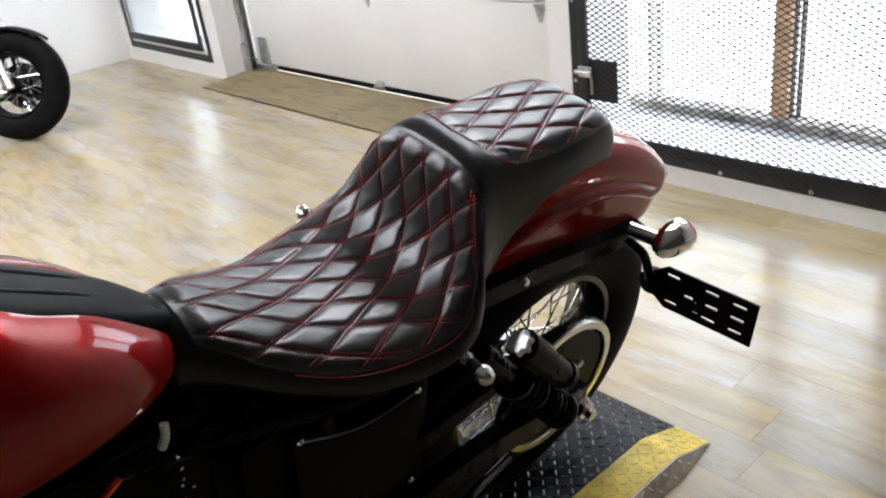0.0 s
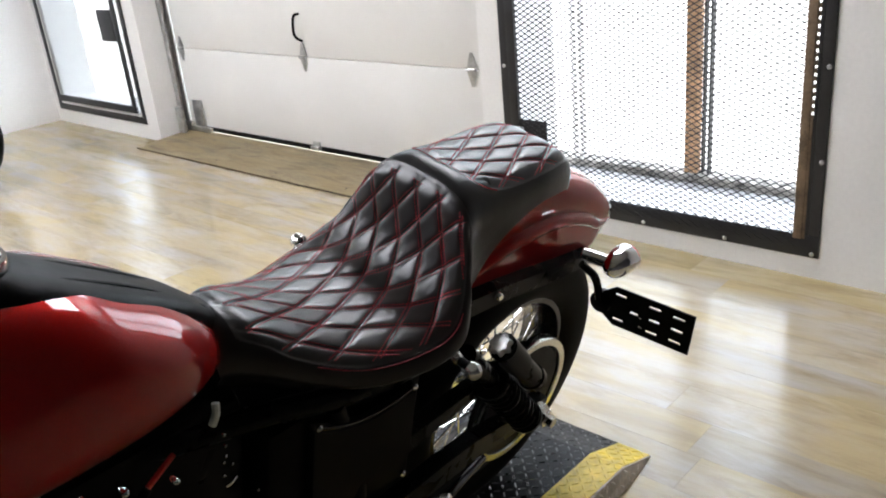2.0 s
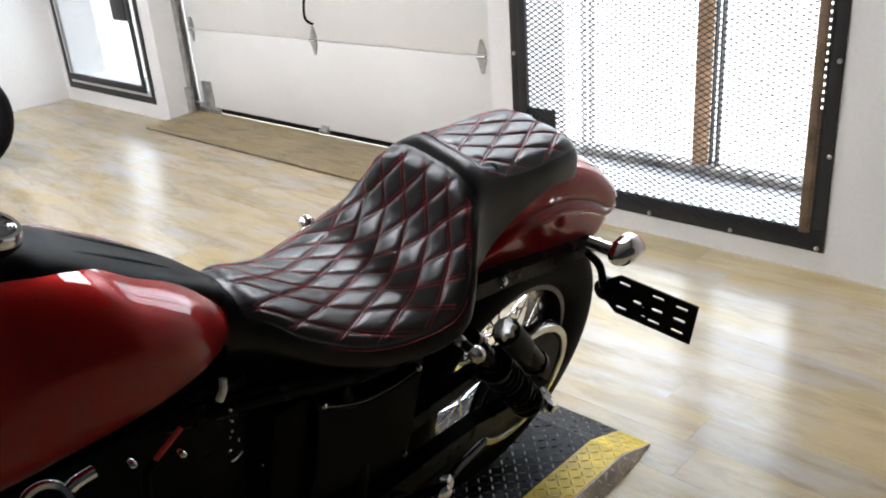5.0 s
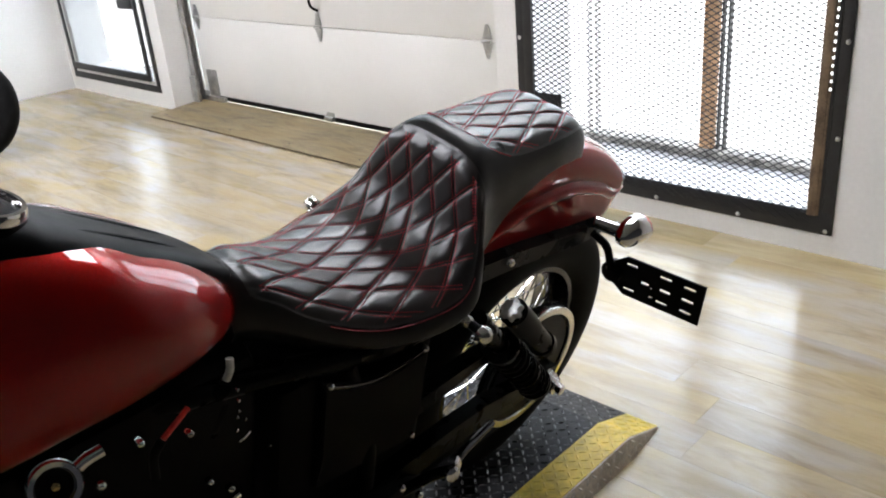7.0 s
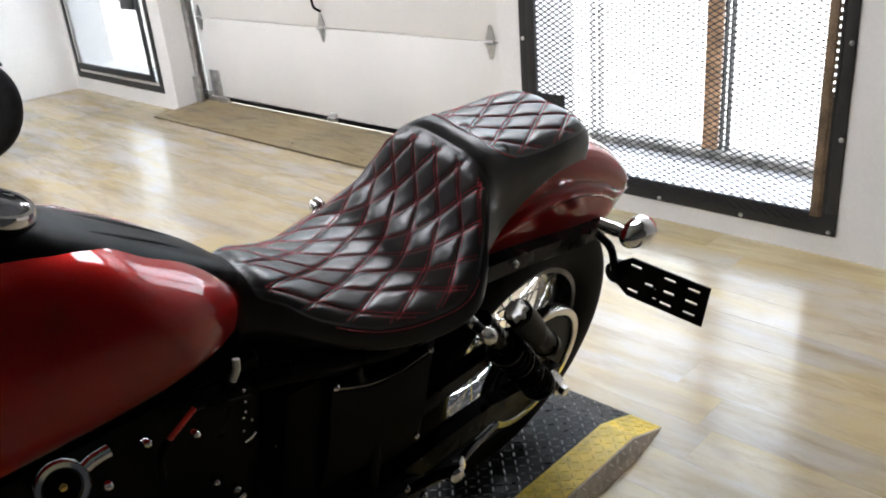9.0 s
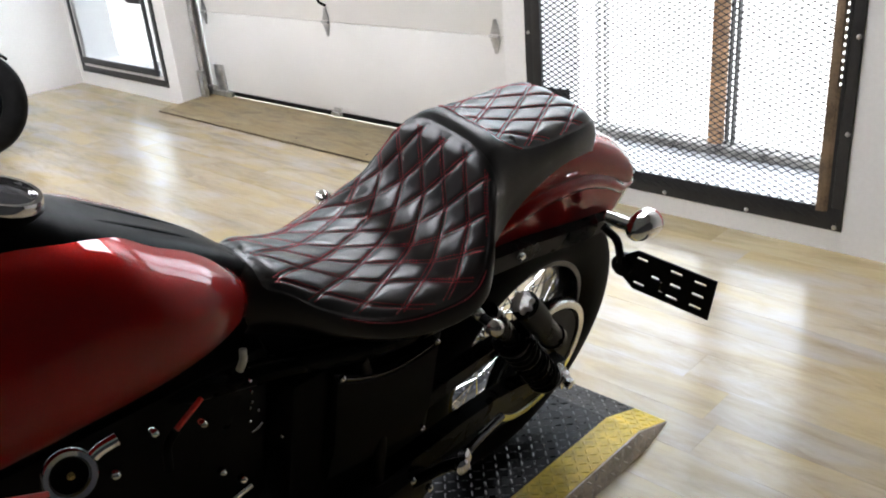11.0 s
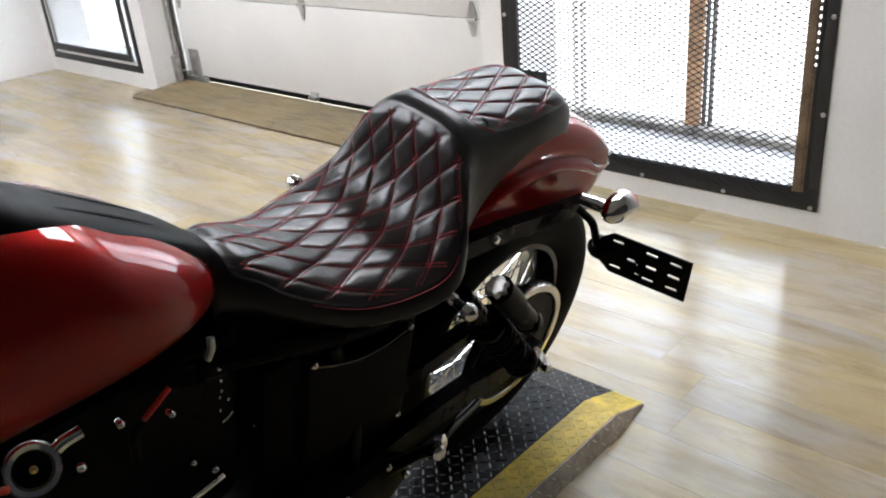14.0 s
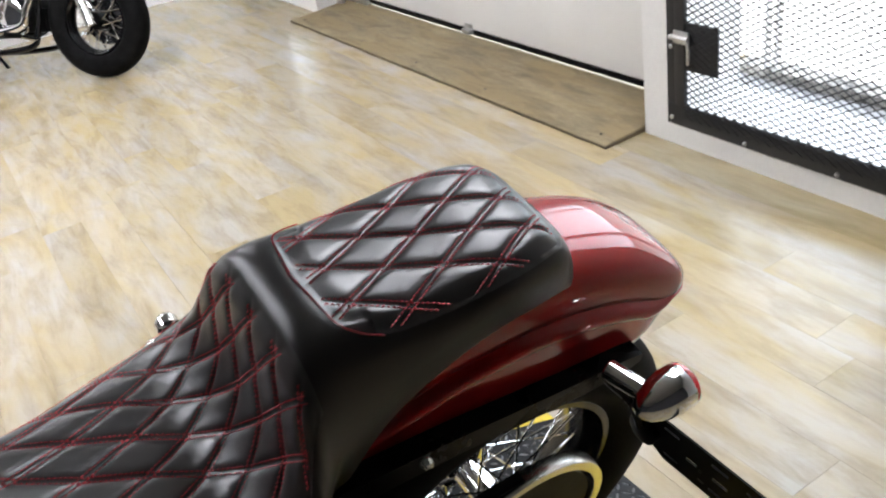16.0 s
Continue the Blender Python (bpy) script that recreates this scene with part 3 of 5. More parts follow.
def patch(name, keep, material, parent, label):
    used = {}
    verts, faces = [], []

    def vid(i, j):
        if (i, j) not in used:
            used[i, j] = len(verts)
            verts.append(tuple(P[i, j]))
        return used[i, j]

    for i, j in zip(*np.nonzero(keep)):
        faces.append((vid(i, j), vid(i + 1, j), vid(i + 1, j + 1), vid(i, j + 1)))
    me = bpy.data.meshes.new(name)
    me.from_pydata(verts, [], faces)
    ob = part_mesh(name, me, material, parent, label, smooth=False)
    me.shade_smooth()
    return ob


cell_r, cell_p = MASK_R[:-1, :-1] > 0.02, MASK_P[:-1, :-1] > 0.02
seat = patch("seat", ~(cell_r | cell_p), "vinyl", bike, "smooth black leather seat sides and centre band")
patch("rider_pad", cell_r, "leather", seat, "black leather pad quilted in diamonds")
patch("pillion_pad", cell_p & ~cell_r, "leather", seat, "black leather passenger pad quilted in diamonds")


def on_seat(s, w, lift):
    f = np.clip(np.interp(s, SLEN, np.arange(NS)), 0, NS - 1.001)
    i = int(f)
    f -= i
    q = [np.array([np.interp(w, GW[r], P[r, :, k]) for k in range(3)]) for r in (i, i + 1)]
    n = [np.array([np.interp(w, GW[r], N[r, :, k]) for k in range(3)]) for r in (i, i + 1)]
    m = [np.interp(w, GW[r], (MASK_R + MASK_P)[r]) for r in (i, i + 1)]
    nn = n[0] * (1 - f) + n[1] * f
    return q[0] * (1 - f) + q[1] * f + nn * lift, nn, m[0] * (1 - f) + m[1] * f


def stitch(verts, faces, a, b, n, r=0.0010):
    d = b - a
    side = np.cross(n, d)
    side *= r / (np.linalg.norm(side) + 1e-9)
    up = n * r
    base = len(verts)
    mid = (a + b) / 2 + up * 0.9
    for p, k in ((a, 0.6), (mid, 1.0), (b, 0.6)):
        verts += [tuple(p + side * k), tuple(p + up * k), tuple(p - side * k)]
    for i in (0, 3):
        faces += [(base + i, base + i + 1, base + i + 4, base + i + 3), (base + i + 1, base + i + 2, base + i + 5, base + i + 4)]


def stitches(name, s0, s1, pat, mask_min=0.5):
    verts, faces = [], []
    table = np.linspace(s0, s1, 400)
    us, ms = pattern(table, pat)
    rate = float(np.mean(np.diff(us) / np.diff(table)))
    slope = rate * pat[0]
    L = math.hypot(1, slope)

    def across(s, fam, k, off):
        return fam * pat[0] * (k - np.interp(s, table, us)) + np.interp(s, table, ms) + off * L

    for fam in (1, -1):
        for k in range(-9, 10):
            for off in (-0.0033, 0.0033):
                for s in np.arange(s0, s1, 0.0055 / L):
                    w = across(s, fam, k, off)
                    if abs(w) > 0.26:
                        continue
                    se = s + 0.0042 / L
                    we = across(se, fam, k, off)
                    a, n, m = on_seat(s, w, 0.0004)
                    if m < mask_min:
                        continue
                    b, n2, m2 = on_seat(se, we, 0.0004)
                    if m2 < mask_min:
                        continue
                    stitch(verts, faces, a, b, n)
    me = bpy.data.meshes.new(name)
    me.from_pydata(verts, [], faces)
    return part_mesh(name, me, "thread", seat, "double rows of red stitching", smooth=False, kind="stuff")


SR1, SP0 = float(np.interp(0.73, PX, SLEN)), float(np.interp(0.745, PX, SLEN))
stitches("rider_stitching", 0.04, SR1, RIDER, 0.85)
stitches("pillion_stitching", SP0, SLEN[-1] - 0.02, PILLION)


def border(name, rows):
    """Single red stitch rows along (s, w) lines."""
    verts, faces = [], []
    for line in rows:
        p = spline(line, max(4, int(0.5 / 0.004)))
        for q, r in zip(p, p[1:]):
            a, n, _ = on_seat(q[0], q[1], 0.0006)
            b, n2, _ = on_seat(q[0] + (r[0] - q[0]) * 0.78, q[1] + (r[1] - q[1]) * 0.78, 0.0006)
            stitch(verts, faces, a, b, n)
    me = bpy.data.meshes.new(name)
    me.from_pydata(verts, [], faces)
    return part_mesh(name, me, "thread", seat, "single row of red stitching", smooth=False, kind="stuff")


rows = []
for sg in (1, -1):
    idx = [i for i in range(0, NS, 8) if 0.36 < PX[i] < 0.66]
    rows.append([(SLEN[i], sg * (REACH_R[i] * WMAX[i] + 0.002)) for i in idx])
    # the passenger pad's front edge turns into its side
    rows.append([(YOKE + ds, sg * w) for ds, w in ((-0.001, 0.0), (0.003, 0.030), (0.007, 0.056), (0.014, 0.074), (0.030, 0.087), (0.052, 0.097))])
border("border_stitching", rows)


# swept shell: x-stations, half width, top and bottom heights
def shell(bm, xs, half, top, low, e=0.6, p=0.85, na=41, rib=0.0):
    t = np.linspace(-math.pi / 2, math.pi / 2, na)
    rings = []
    for i, x in enumerate(xs):
        rings.append([(x, MID + (half[i] + rib * math.exp(-((abs(a) - 1.18) / 0.09) ** 2)) * np.sign(a) * abs(math.sin(a)) ** p, low[i] + (top[i] - low[i]) * max(0, math.cos(a)) ** e) for a in t])
    return ring_faces(bm, rings, close=False, cap=False)


# fuel tank
xs = np.linspace(-0.50, 0.262, 70)
bm = B()
half = at(xs, [(-0.50, 0.03), (-0.47, 0.085), (-0.38, 0.125), (-0.2, 0.150), (-0.05, 0.150), (0.05, 0.148), (0.10, 0.143), (0.15, 0.130), (0.19, 0.112), (0.22, 0.092), (0.245, 0.064), (0.262, 0.030)])
top = at(xs, [(-0.50, 0.98), (-0.44, 1.03), (-0.3, 1.075), (-0.15, 1.082), (-0.03, 1.072), (0.06, 1.044), (0.12, 1.006), (0.18, 0.966), (0.23, 0.918), (0.262, 0.875)])
low = at(xs, [(-0.50, 0.91), (-0.40, 0.86), (-0.2, 0.842), (0.0, 0.842), (0.105, 0.848), (0.20, 0.850), (0.262, 0.856)])
# half section: a narrow crown, a shoulder that sinks and widens towards the seat, then a long flank that tucks under
TANK_FRONT = [(0.0, 1.0), (0.28, 0.992), (0.46, 0.955), (0.60, 0.88), (0.75, 0.745), (0.89, 0.55), (0.98, 0.34), (0.985, 0.18), (0.84, 0.05), (0.5, 0.0), (0.0, 0.0)]
TANK_REAR = [(0.0, 1.0), (0.34, 0.985), (0.60, 0.93), (0.80, 0.83), (0.92, 0.69), (0.98, 0.52), (1.0, 0.34), (0.975, 0.18), (0.84, 0.05), (0.5, 0.0), (0.0, 0.0)]
sec_front, sec_rear = spline(TANK_FRONT, 56), spline(TANK_REAR, 56)
rings = []
for x, h, u, d in zip(xs, half, top, low):
    k = float(np.interp(x, [-0.05, 0.13], [0, 1]))
    sec = [(h * q, d + (u - d) * r) for q, r in sec_front * (1 - k) + sec_rear * k]
    rings.append([(x, MID + y, z) for y, z in sec] + [(x, MID - y, z) for y, z in sec[-2:0:-1]])
ring_faces(bm, rings)
tank = part("fuel_tank", bm, "red", bike, "glossy candy red fuel tank")

# console strip on the tank, with two raised ridges and the instrument
xs = np.linspace(-0.30, 0.268, 60)
bm = B()
shell(bm, xs, at(xs, [(-0.30, 0.04), (-0.2, 0.054), (-0.08, 0.058), (-0.01, 0.062), (0.05, 0.066), (0.10, 0.067), (0.15, 0.062), (0.20, 0.054), (0.23, 0.046), (0.268, 0.028)]),
      at(xs, [(-0.30, 1.085), (-0.15, 1.106), (-0.02, 1.096), (0.03, 1.070), (0.07, 1.046), (0.17, 0.982), (0.22, 0.945), (0.268, 0.900)]),
      at(xs, [(-0.30, 1.04), (-0.15, 1.045), (-0.02, 1.015), (0.06, 0.985), (0.17, 0.925), (0.268, 0.86)]), 0.5, 0.8, 29)
console = part("tank_console", bm, "trim", tank, "matt black console strip")
for sg in (-1, 1):
    bm = B()
    tube(bm, [(0.05, MID + sg * 0.024, 1.052), (0.09, MID + sg * 0.021, 1.030), (0.17, MID + sg * 0.018, 0.979), (0.255, MID + sg * 0.013, 0.908)], 0.0035, 8, 30)
    part("console_ridge", bm, "trim", console)
ax = (0.30, 0, 0.95)
bm = B()
lathe(bm, (-0.022, MID, 1.094), ax, [(0.001, 0.0425), (0.004, 0.0425), (0.012, 0.039), (0.012, 0.034), (0.004, 0.032)], 40)
hb = B()
lathe(hb, (-0.022, MID, 1.094), ax, [(-0.03, 0.050), (-0.01, 0.045), (0.0005, 0.042)], 40)
part("gauge_housing", hb, "satin", tank, "black gauge housing")
bezel = part("gauge_bezel", bm, "chrome", tank, "chrome gauge ring")
bm = B()
lathe(bm, (-0.022, MID, 1.094), ax, [(0.0, 0.033), (0.007, 0.033), (0.009, 0.020), (0.010, 0.001)], 40)
part("gauge_glass", bm, "dial", bezel, "dark gauge glass")
bm = B()
lathe(bm, (-0.13, MID, 1.098), (0.1, 0, 1), [(0, 0.034), (0.02, 0.034), (0.03, 0.028), (0.032, 0.001)], 28)
part("filler_cap", bm, "chrome", tank)

# rear mudguard
xs = np.concatenate([np.linspace(0.62, 1.15, 34), np.linspace(1.16, 1.308, 26)])
bm = B()
ftop = at(xs, [(0.62, 0.77), (0.70, 0.83), (0.76, 0.868), (0.82, 0.897), (0.88, 0.910), (0.95, 0.910), (1.02, 0.897), (1.08, 0.878), (1.15, 0.850), (1.20, 0.824), (1.25, 0.785), (1.285, 0.745), (1.308, 0.712)])
flow = at(xs, [(0.62, 0.75), (0.765, 0.732), (0.90, 0.710), (1.05, 0.682), (1.15, 0.666), (1.19, 0.670), (1.22, 0.688), (1.245, 0.712), (1.28, 0.712), (1.308, 0.706)])
fhalf = at(xs, [(0.62, 0.088), (0.8, 0.092), (1.0, 0.094), (1.15, 0.094), (1.22, 0.092), (1.26, 0.085), (1.285, 0.070), (1.308, 0.045)])
# the flank has a groove and a raised rib that sweep along under the crown
crease = at(xs, [(0.62, 0.742), (0.70, 0.757), (0.74, 0.778), (0.79, 0.805), (0.86, 0.822), (0.93, 0.826), (1.0, 0.822), (1.06, 0.810), (1.144, 0.778), (1.21, 0.740), (1.26, 0.720), (1.308, 0.7085)])
rings = []
for i, x in enumerate(xs):
    up, g, lw, hw = ftop[i], min(crease[i], ftop[i] - 0.003), flow[i], fhalf[i]
    k = min(1.0, max(0.02, (g - lw) / 0.09))
    half_sec = [(hw * 0.985 * math.sin(a) ** 0.72, g + (up - g) * math.cos(a) ** 0.62) for a in np.linspace(0, math.pi / 2 - 0.02, 26)]
    half_sec += [(hw * 0.985 - 0.0012 * k, g - 0.0005 * k), (hw * 0.985 - 0.0022 * k, g - 0.003 * k), (hw * 0.985 - 0.0008 * k, g - 0.005 * k), (hw + 0.0040 * k, g - 0.0075 * k), (hw + 0.0085 * k, g - 0.0115 * k),
                 (hw + 0.0110 * k, g - 0.017 * k), (hw + 0.0112 * k, g - 0.023 * k), (hw + 0.0085 * k, g - 0.029 * k), (hw + 0.0035 * k, g - 0.033 * k)]
    end = g - 0.033 * k
    half_sec += [(hw + 0.003 * k - 0.0009 * q, end + (min(lw, end - 0.001) - end) * q / 6) for q in range(1, 7)]
    rings.append([(x, MID - y, z) for y, z in reversed(half_sec[1:])] + [(x, MID + y, z) for y, z in half_sec])
ring_faces(bm, rings, close=False, cap=False)
fender = part("rear_mudguard", bm, "red", bike, "glossy candy red rear mudguard")
sol = fender.modifiers.new("thick", "SOLIDIFY")
sol.thickness, sol.offset = 0.003, -1

# mudguard struts
for sg in (-1, 1):
    bm = B()
    rings = []
    for x, h0, h1 in ((0.60, 0.700, 0.745), (0.70, 0.712, 0.760), (0.86, 0.694, 0.738), (1.04, 0.662, 0.705), (1.14, 0.652, 0.690), (1.17, 0.660, 0.682)):
        y0, y1 = sg * 0.080, sg * 0.106
        rings.append([(x, y0, h0), (x, y1, h0 + 0.004), (x, y1, h1 - 0.004), (x, y0, h1)])
    ring_faces(bm, rings)
    strut = part("mudguard_strut", bm, "black", bike, "black painted strut")
    for x, h in ((0.817, 0.727),):
        bm = B()
        lathe(bm, (x, sg * 0.105, h), (0, sg, 0), [(0, 0.009), (0.006, 0.009), (0.011, 0.006), (0.012, 0.0005)], 14)
        part("strut_bolt", bm, "chrome", strut)


# spoked wheel at the origin, axle along y
def wheel(parent, name, p, turn, R, width, rim, seg=96, spokes=40):
    root = new(name)
    root.parent = parent
    root.matrix_local = Matrix.Translation(p) @ turn
    d = R - rim
    pr = []
    for a in np.linspace(0, 2 * math.pi, 28, endpoint=False):
        c, s = math.cos(a), math.sin(a)
        pr.append((width / 2 * np.sign(s) * abs(s) ** 0.75, rim + d * 0.48 + d * 0.52 * np.sign(c) * abs(c) ** 0.8))
    bm = B()
    rows = []
    for q in np.linspace(0, 2 * math.pi, seg, endpoint=False):
        rows.append([bm.verts.new((r * math.cos(q), y, r * math.sin(q))) for y, r in pr])
    for i in range(seg):
        a, b = rows[i], rows[(i + 1) % seg]
        for k in range(len(pr)):
            m = (k + 1) % len(pr)
            bm.faces.new((a[k], a[m], b[m], b[k]))
    tyre = part("tyre", bm, "rubber", root, "black rubber tyre")
    bm = B()
    for sg in (-1, 1):
        torus(bm, (0, sg * width * 0.42, 0), (0, 1, 0), rim + d * 0.50, 0.0022, 64, 6)
    part("sidewall_ridge", bm, "rubber", tyre)
    bm = B()
    w = width * 0.36
    prof = [(-w, rim + 0.012), (-w, rim - 0.004), (-w * 0.75, rim - 0.010), (-w * 0.5, rim - 0.022), (0, rim - 0.026), (w * 0.5, rim - 0.022), (w * 0.75, rim - 0.010), (w, rim - 0.004), (w, rim + 0.012)]
    rows = [[bm.verts.new((r * math.cos(q), y, r * math.sin(q))) for y, r in prof] for q in np.linspace(0, 2 * math.pi, 72, endpoint=False)]
    for i in range(72):
        a, b = rows[i], rows[(i + 1) % 72]
        for k in range(len(prof) - 1):
            bm.faces.new((a[k], a[k + 1], b[k + 1], b[k]))
    part("rim", bm, "gloss", root, "gloss black rim")
    bm = B()
    lathe(bm, (0, -0.05, 0), (0, 1, 0), [(0, 0.03), (0.004, 0.045), (0.014, 0.045), (0.02, 0.028), (0.08, 0.028), (0.086, 0.045), (0.096, 0.045), (0.1, 0.03)], 24)
    part("hub", bm, "chrome", root, "chrome hub")
    for i in range(spokes):
        q = 2 * math.pi * i / spokes
        sg = 1 if i % 2 else -1
        k = 0.55 if (i // 2) % 2 else -0.55
        a = (0.043 * math.cos(q + k * 1.6), sg * 0.041, 0.043 * math.sin(q + k * 1.6))
        b = ((rim - 0.02) * math.cos(q), sg * 0.008, (rim - 0.02) * math.sin(q))
        bm = B()
        cyl(bm, a, b, 0.0021, seg=6)
        part("spoke", bm, "chrome", root)
    return root


AX, AH = 0.984, 0.356
wheel(bike, "rear_wheel", (AX, 0, AH), Matrix(), 0.352, 0.145, 0.222)

# belt pulley, belt and axle
bm = B()
rows = []
ringp = [(-0.104, 0.140), (-0.110, 0.142), (-0.110, 0.158), (-0.104, 0.160), (-0.085, 0.160), (-0.085, 0.140)]
rows = [[bm.verts.new((AX + 0.008 + r * math.cos(q), y, AH - 0.003 + r * math.sin(q))) for y, r in ringp] for q in np.linspace(0, 2 * math.pi, 96, endpoint=False)]
for i in range(96):
    a, b = rows[i], rows[(i + 1) % 96]
    for k in range(6):
        bm.faces.new((a[k], a[(k + 1) % 6], b[(k + 1) % 6], b[k]))
pulley = part("belt_pulley", bm, "alu", bike, "polished aluminium pulley ring")
bm = B()
lathe(bm, (AX, -0.106, AH), (0, 1, 0), [(0, 0.06), (0, 0.139), (0.02, 0.139), (0.02, 0.05)], 48)
part("pulley_plate", bm, "satin", pulley, "black pulley plate")
for i in range(5):
    q = 2 * math.pi * i / 5 + 0.4
    bm = B()
    lathe(bm, (AX + 0.072 * math.cos(q), -0.106, AH + 0.072 * math.sin(q)), (0, -1, 0), [(0, 0.009), (0.006, 0.009), (0.008, 0.001)], 8)
    part("pulley_bolt", bm, "zinc", pulley)
bm = B()
for s in (1, -1):
    box(bm, 0.30, AX, -0.104, -0.086, AH + s * 0.16 - 0.003, AH + s * 0.16 + 0.003)
part("drive_belt", bm, "rubber", bike, smooth=False)
bm = B()
ring_faces(bm, [[(x, -0.126, h0), (x, -0.108, h0), (x, -0.108, h1), (x, -0.126, h1)] for x, h0, h1 in ((0.48, 0.470, 0.520), (0.62, 0.484, 0.524), (0.76, 0.500, 0.530), (0.84, 0.502, 0.528))])
part("belt_guard", bm, "black", bike)
for sg in (-1, 1):
    bm = B()
    ring_faces(bm, [[(x, sg * (0.118 + k * 0.034), h + j) for k, j in ((0, -w), (1, -w), (1, w), (0, w))] for x, h, w in ((0.32, 0.36, 0.034), (0.55, 0.372, 0.030), (0.68, 0.378, 0.030), (0.78, 0.376, 0.030), (0.88, 0.362, 0.027), (1.03, 0.350, 0.022))])
    part("swingarm", bm, "black", bike)
bm = B()
lathe(bm, (AX + 0.004, -0.168, AH), (0, -1, 0), [(-0.016, 0.026), (0, 0.026), (0.004, 0.026), (0.005, 0.021), (0.018, 0.021), (0.02, 0.013), (0.034, 0.013), (0.035, 0.001)], 6)
part("axle_nut", bm, "alu", bike, "plated axle nut")
bm = B()
cyl(bm, (AX, -0.12, AH), (AX, 0.17, AH), 0.012)
part("axle", bm, "zinc", bike)

# shocks with remote canister
for sg in (-1, 1):
    a, b = Vector((0.655, sg * 0.171, 0.715)), Vector((0.925, sg * 0.180, 0.385))
    d = (b - a).normalized()
    bm = B()
    cyl(bm, a, a + d * 0.16, 0.019, seg=20)
    cyl(bm, a + d * 0.12, b, 0.011, seg=14)
    shock = part("shock_absorber", bm, "black", bike, "black coil-over shock absorber")
    bm = B()
    n, s, u = basis(d)
    turns = 9
    pts = [a + d * (0.15 + 0.22 * k / (turns * 12)) + (s * math.cos(k * math.pi / 6) + u * math.sin(k * math.pi / 6)) * 0.031 for k in range(turns * 12 + 1)]
    tube(bm, [tuple(q) for q in pts], 0.0052, 8, turns * 16)
    part("spring", bm, "black", shock, "gloss black coil spring")
    for k in (0.135, 0.372):
        bm = B()
        lathe(bm, a + d * k, d, [(0, 0.03), (0.004, 0.037), (0.012, 0.037), (0.016, 0.025)], 24)
        part("spring_seat", bm, "black", shock)
    c0, c1 = Vector((0.705, sg * 0.206, 0.732)), Vector((0.825, sg * 0.218, 0.592))
    bm = B()
    cyl(bm, c0, c1, 0.0225, seg=24, soft=0.003)
    can = part("canister", bm, "black", shock, "gloss black reservoir canister")
    e = (c1 - c0).normalized()
    bm = B()
    n2, s2, u2 = basis(e)
    rings = []
    for o, r in ((-0.013, 0.006), (-0.013, 0.015), (-0.010, 0.018), (0.0, 0.019), (0.001, 0.016)):
        rings.append([c0 + e * o + (s2 * math.cos(q) + u2 * math.sin(q)) * r * (1 + 0.13 * math.cos(7 * q)) for q in np.linspace(0, 2 * math.pi, 56, endpoint=False)])
    ring_faces(bm, rings)
    part("adjuster_knob", bm, "zinc", can, "chrome fluted adjuster knob")
    for k, w in ((0.004, 0.085), (0.165, 0.022)):
        bm = B()
        lathe(bm, c0 + e * k, e, [(0, 0.0225), (0.002, 0.0262), (w - 0.003, 0.0262), (w, 0.0225)], 24)
        part("canister_clamp", bm, "black", can)
    # docking stud with two domed nuts
    bm = B()
    cyl(bm, (0.616, sg * 0.093, 0.742), (0.616, sg * 0.215, 0.733), 0.0085, seg=14)
    stud = part("mounting_stud", bm, "black", bike)
    for k, r in ((0.160, 0.0140), (0.177, 0.0115), (0.218, 0.0150)):
        h = 0.737 - (k - 0.160) * 0.08
        bm = B()
        lathe(bm, (0.616, sg * k, h), (0, sg, -0.07), [(-0.012, r * 0.55), (-0.008, r), (0.004, r), (0.011, r * 0.75), (0.016, r * 0.05)], 18)
        part("dome_nut", bm, "alu", stud, "chrome domed nut")

# longer stud on the far side
bm = B()
cyl(bm, (0.630, 0.20, 0.727), (0.642, 0.252, 0.726), 0.0085, seg=14)
far_stud = part("mounting_stud", bm, "black", bike)
bm = B()
lathe(bm, (0.643, 0.258, 0.726), (0, 1, 0.1), [(-0.014, 0.008), (-0.008, 0.0155), (0.004, 0.0155), (0.011, 0.011), (0.016, 0.001)], 18)
part("dome_nut", bm, "alu", far_stud, "chrome domed nut")

# turn signals
for sg in (-1, 1):
    bm = B()
    cyl(bm, (1.088, sg * 0.118, 0.717), (1.102, sg * 0.172, 0.719), 0.0150, 0.0140, 20, 0.002)
    sig = part("turn_signal", bm, "chrome", bike, "chrome bullet turn signal")
    c = Vector((1.118, sg * 0.189, 0.719))
    bm = B()
    lathe(bm, c, (1, 0, 0.05), [(-0.046, 0.001), (-0.043, 0.009), (-0.033, 0.019), (-0.014, 0.0275), (0.008, 0.0310), (0.026, 0.0315), (0.030, 0.0300)], 32)
    part("signal_body", bm, "chrome", sig)
    bm = B()
    lathe(bm, c, (1, 0, 0.05), [(0.028, 0.0306), (0.034, 0.0300), (0.042, 0.022), (0.046, 0.009), (0.047, 0.0005)], 32)
    part("signal_lens", bm, "lens", sig, "red lens")

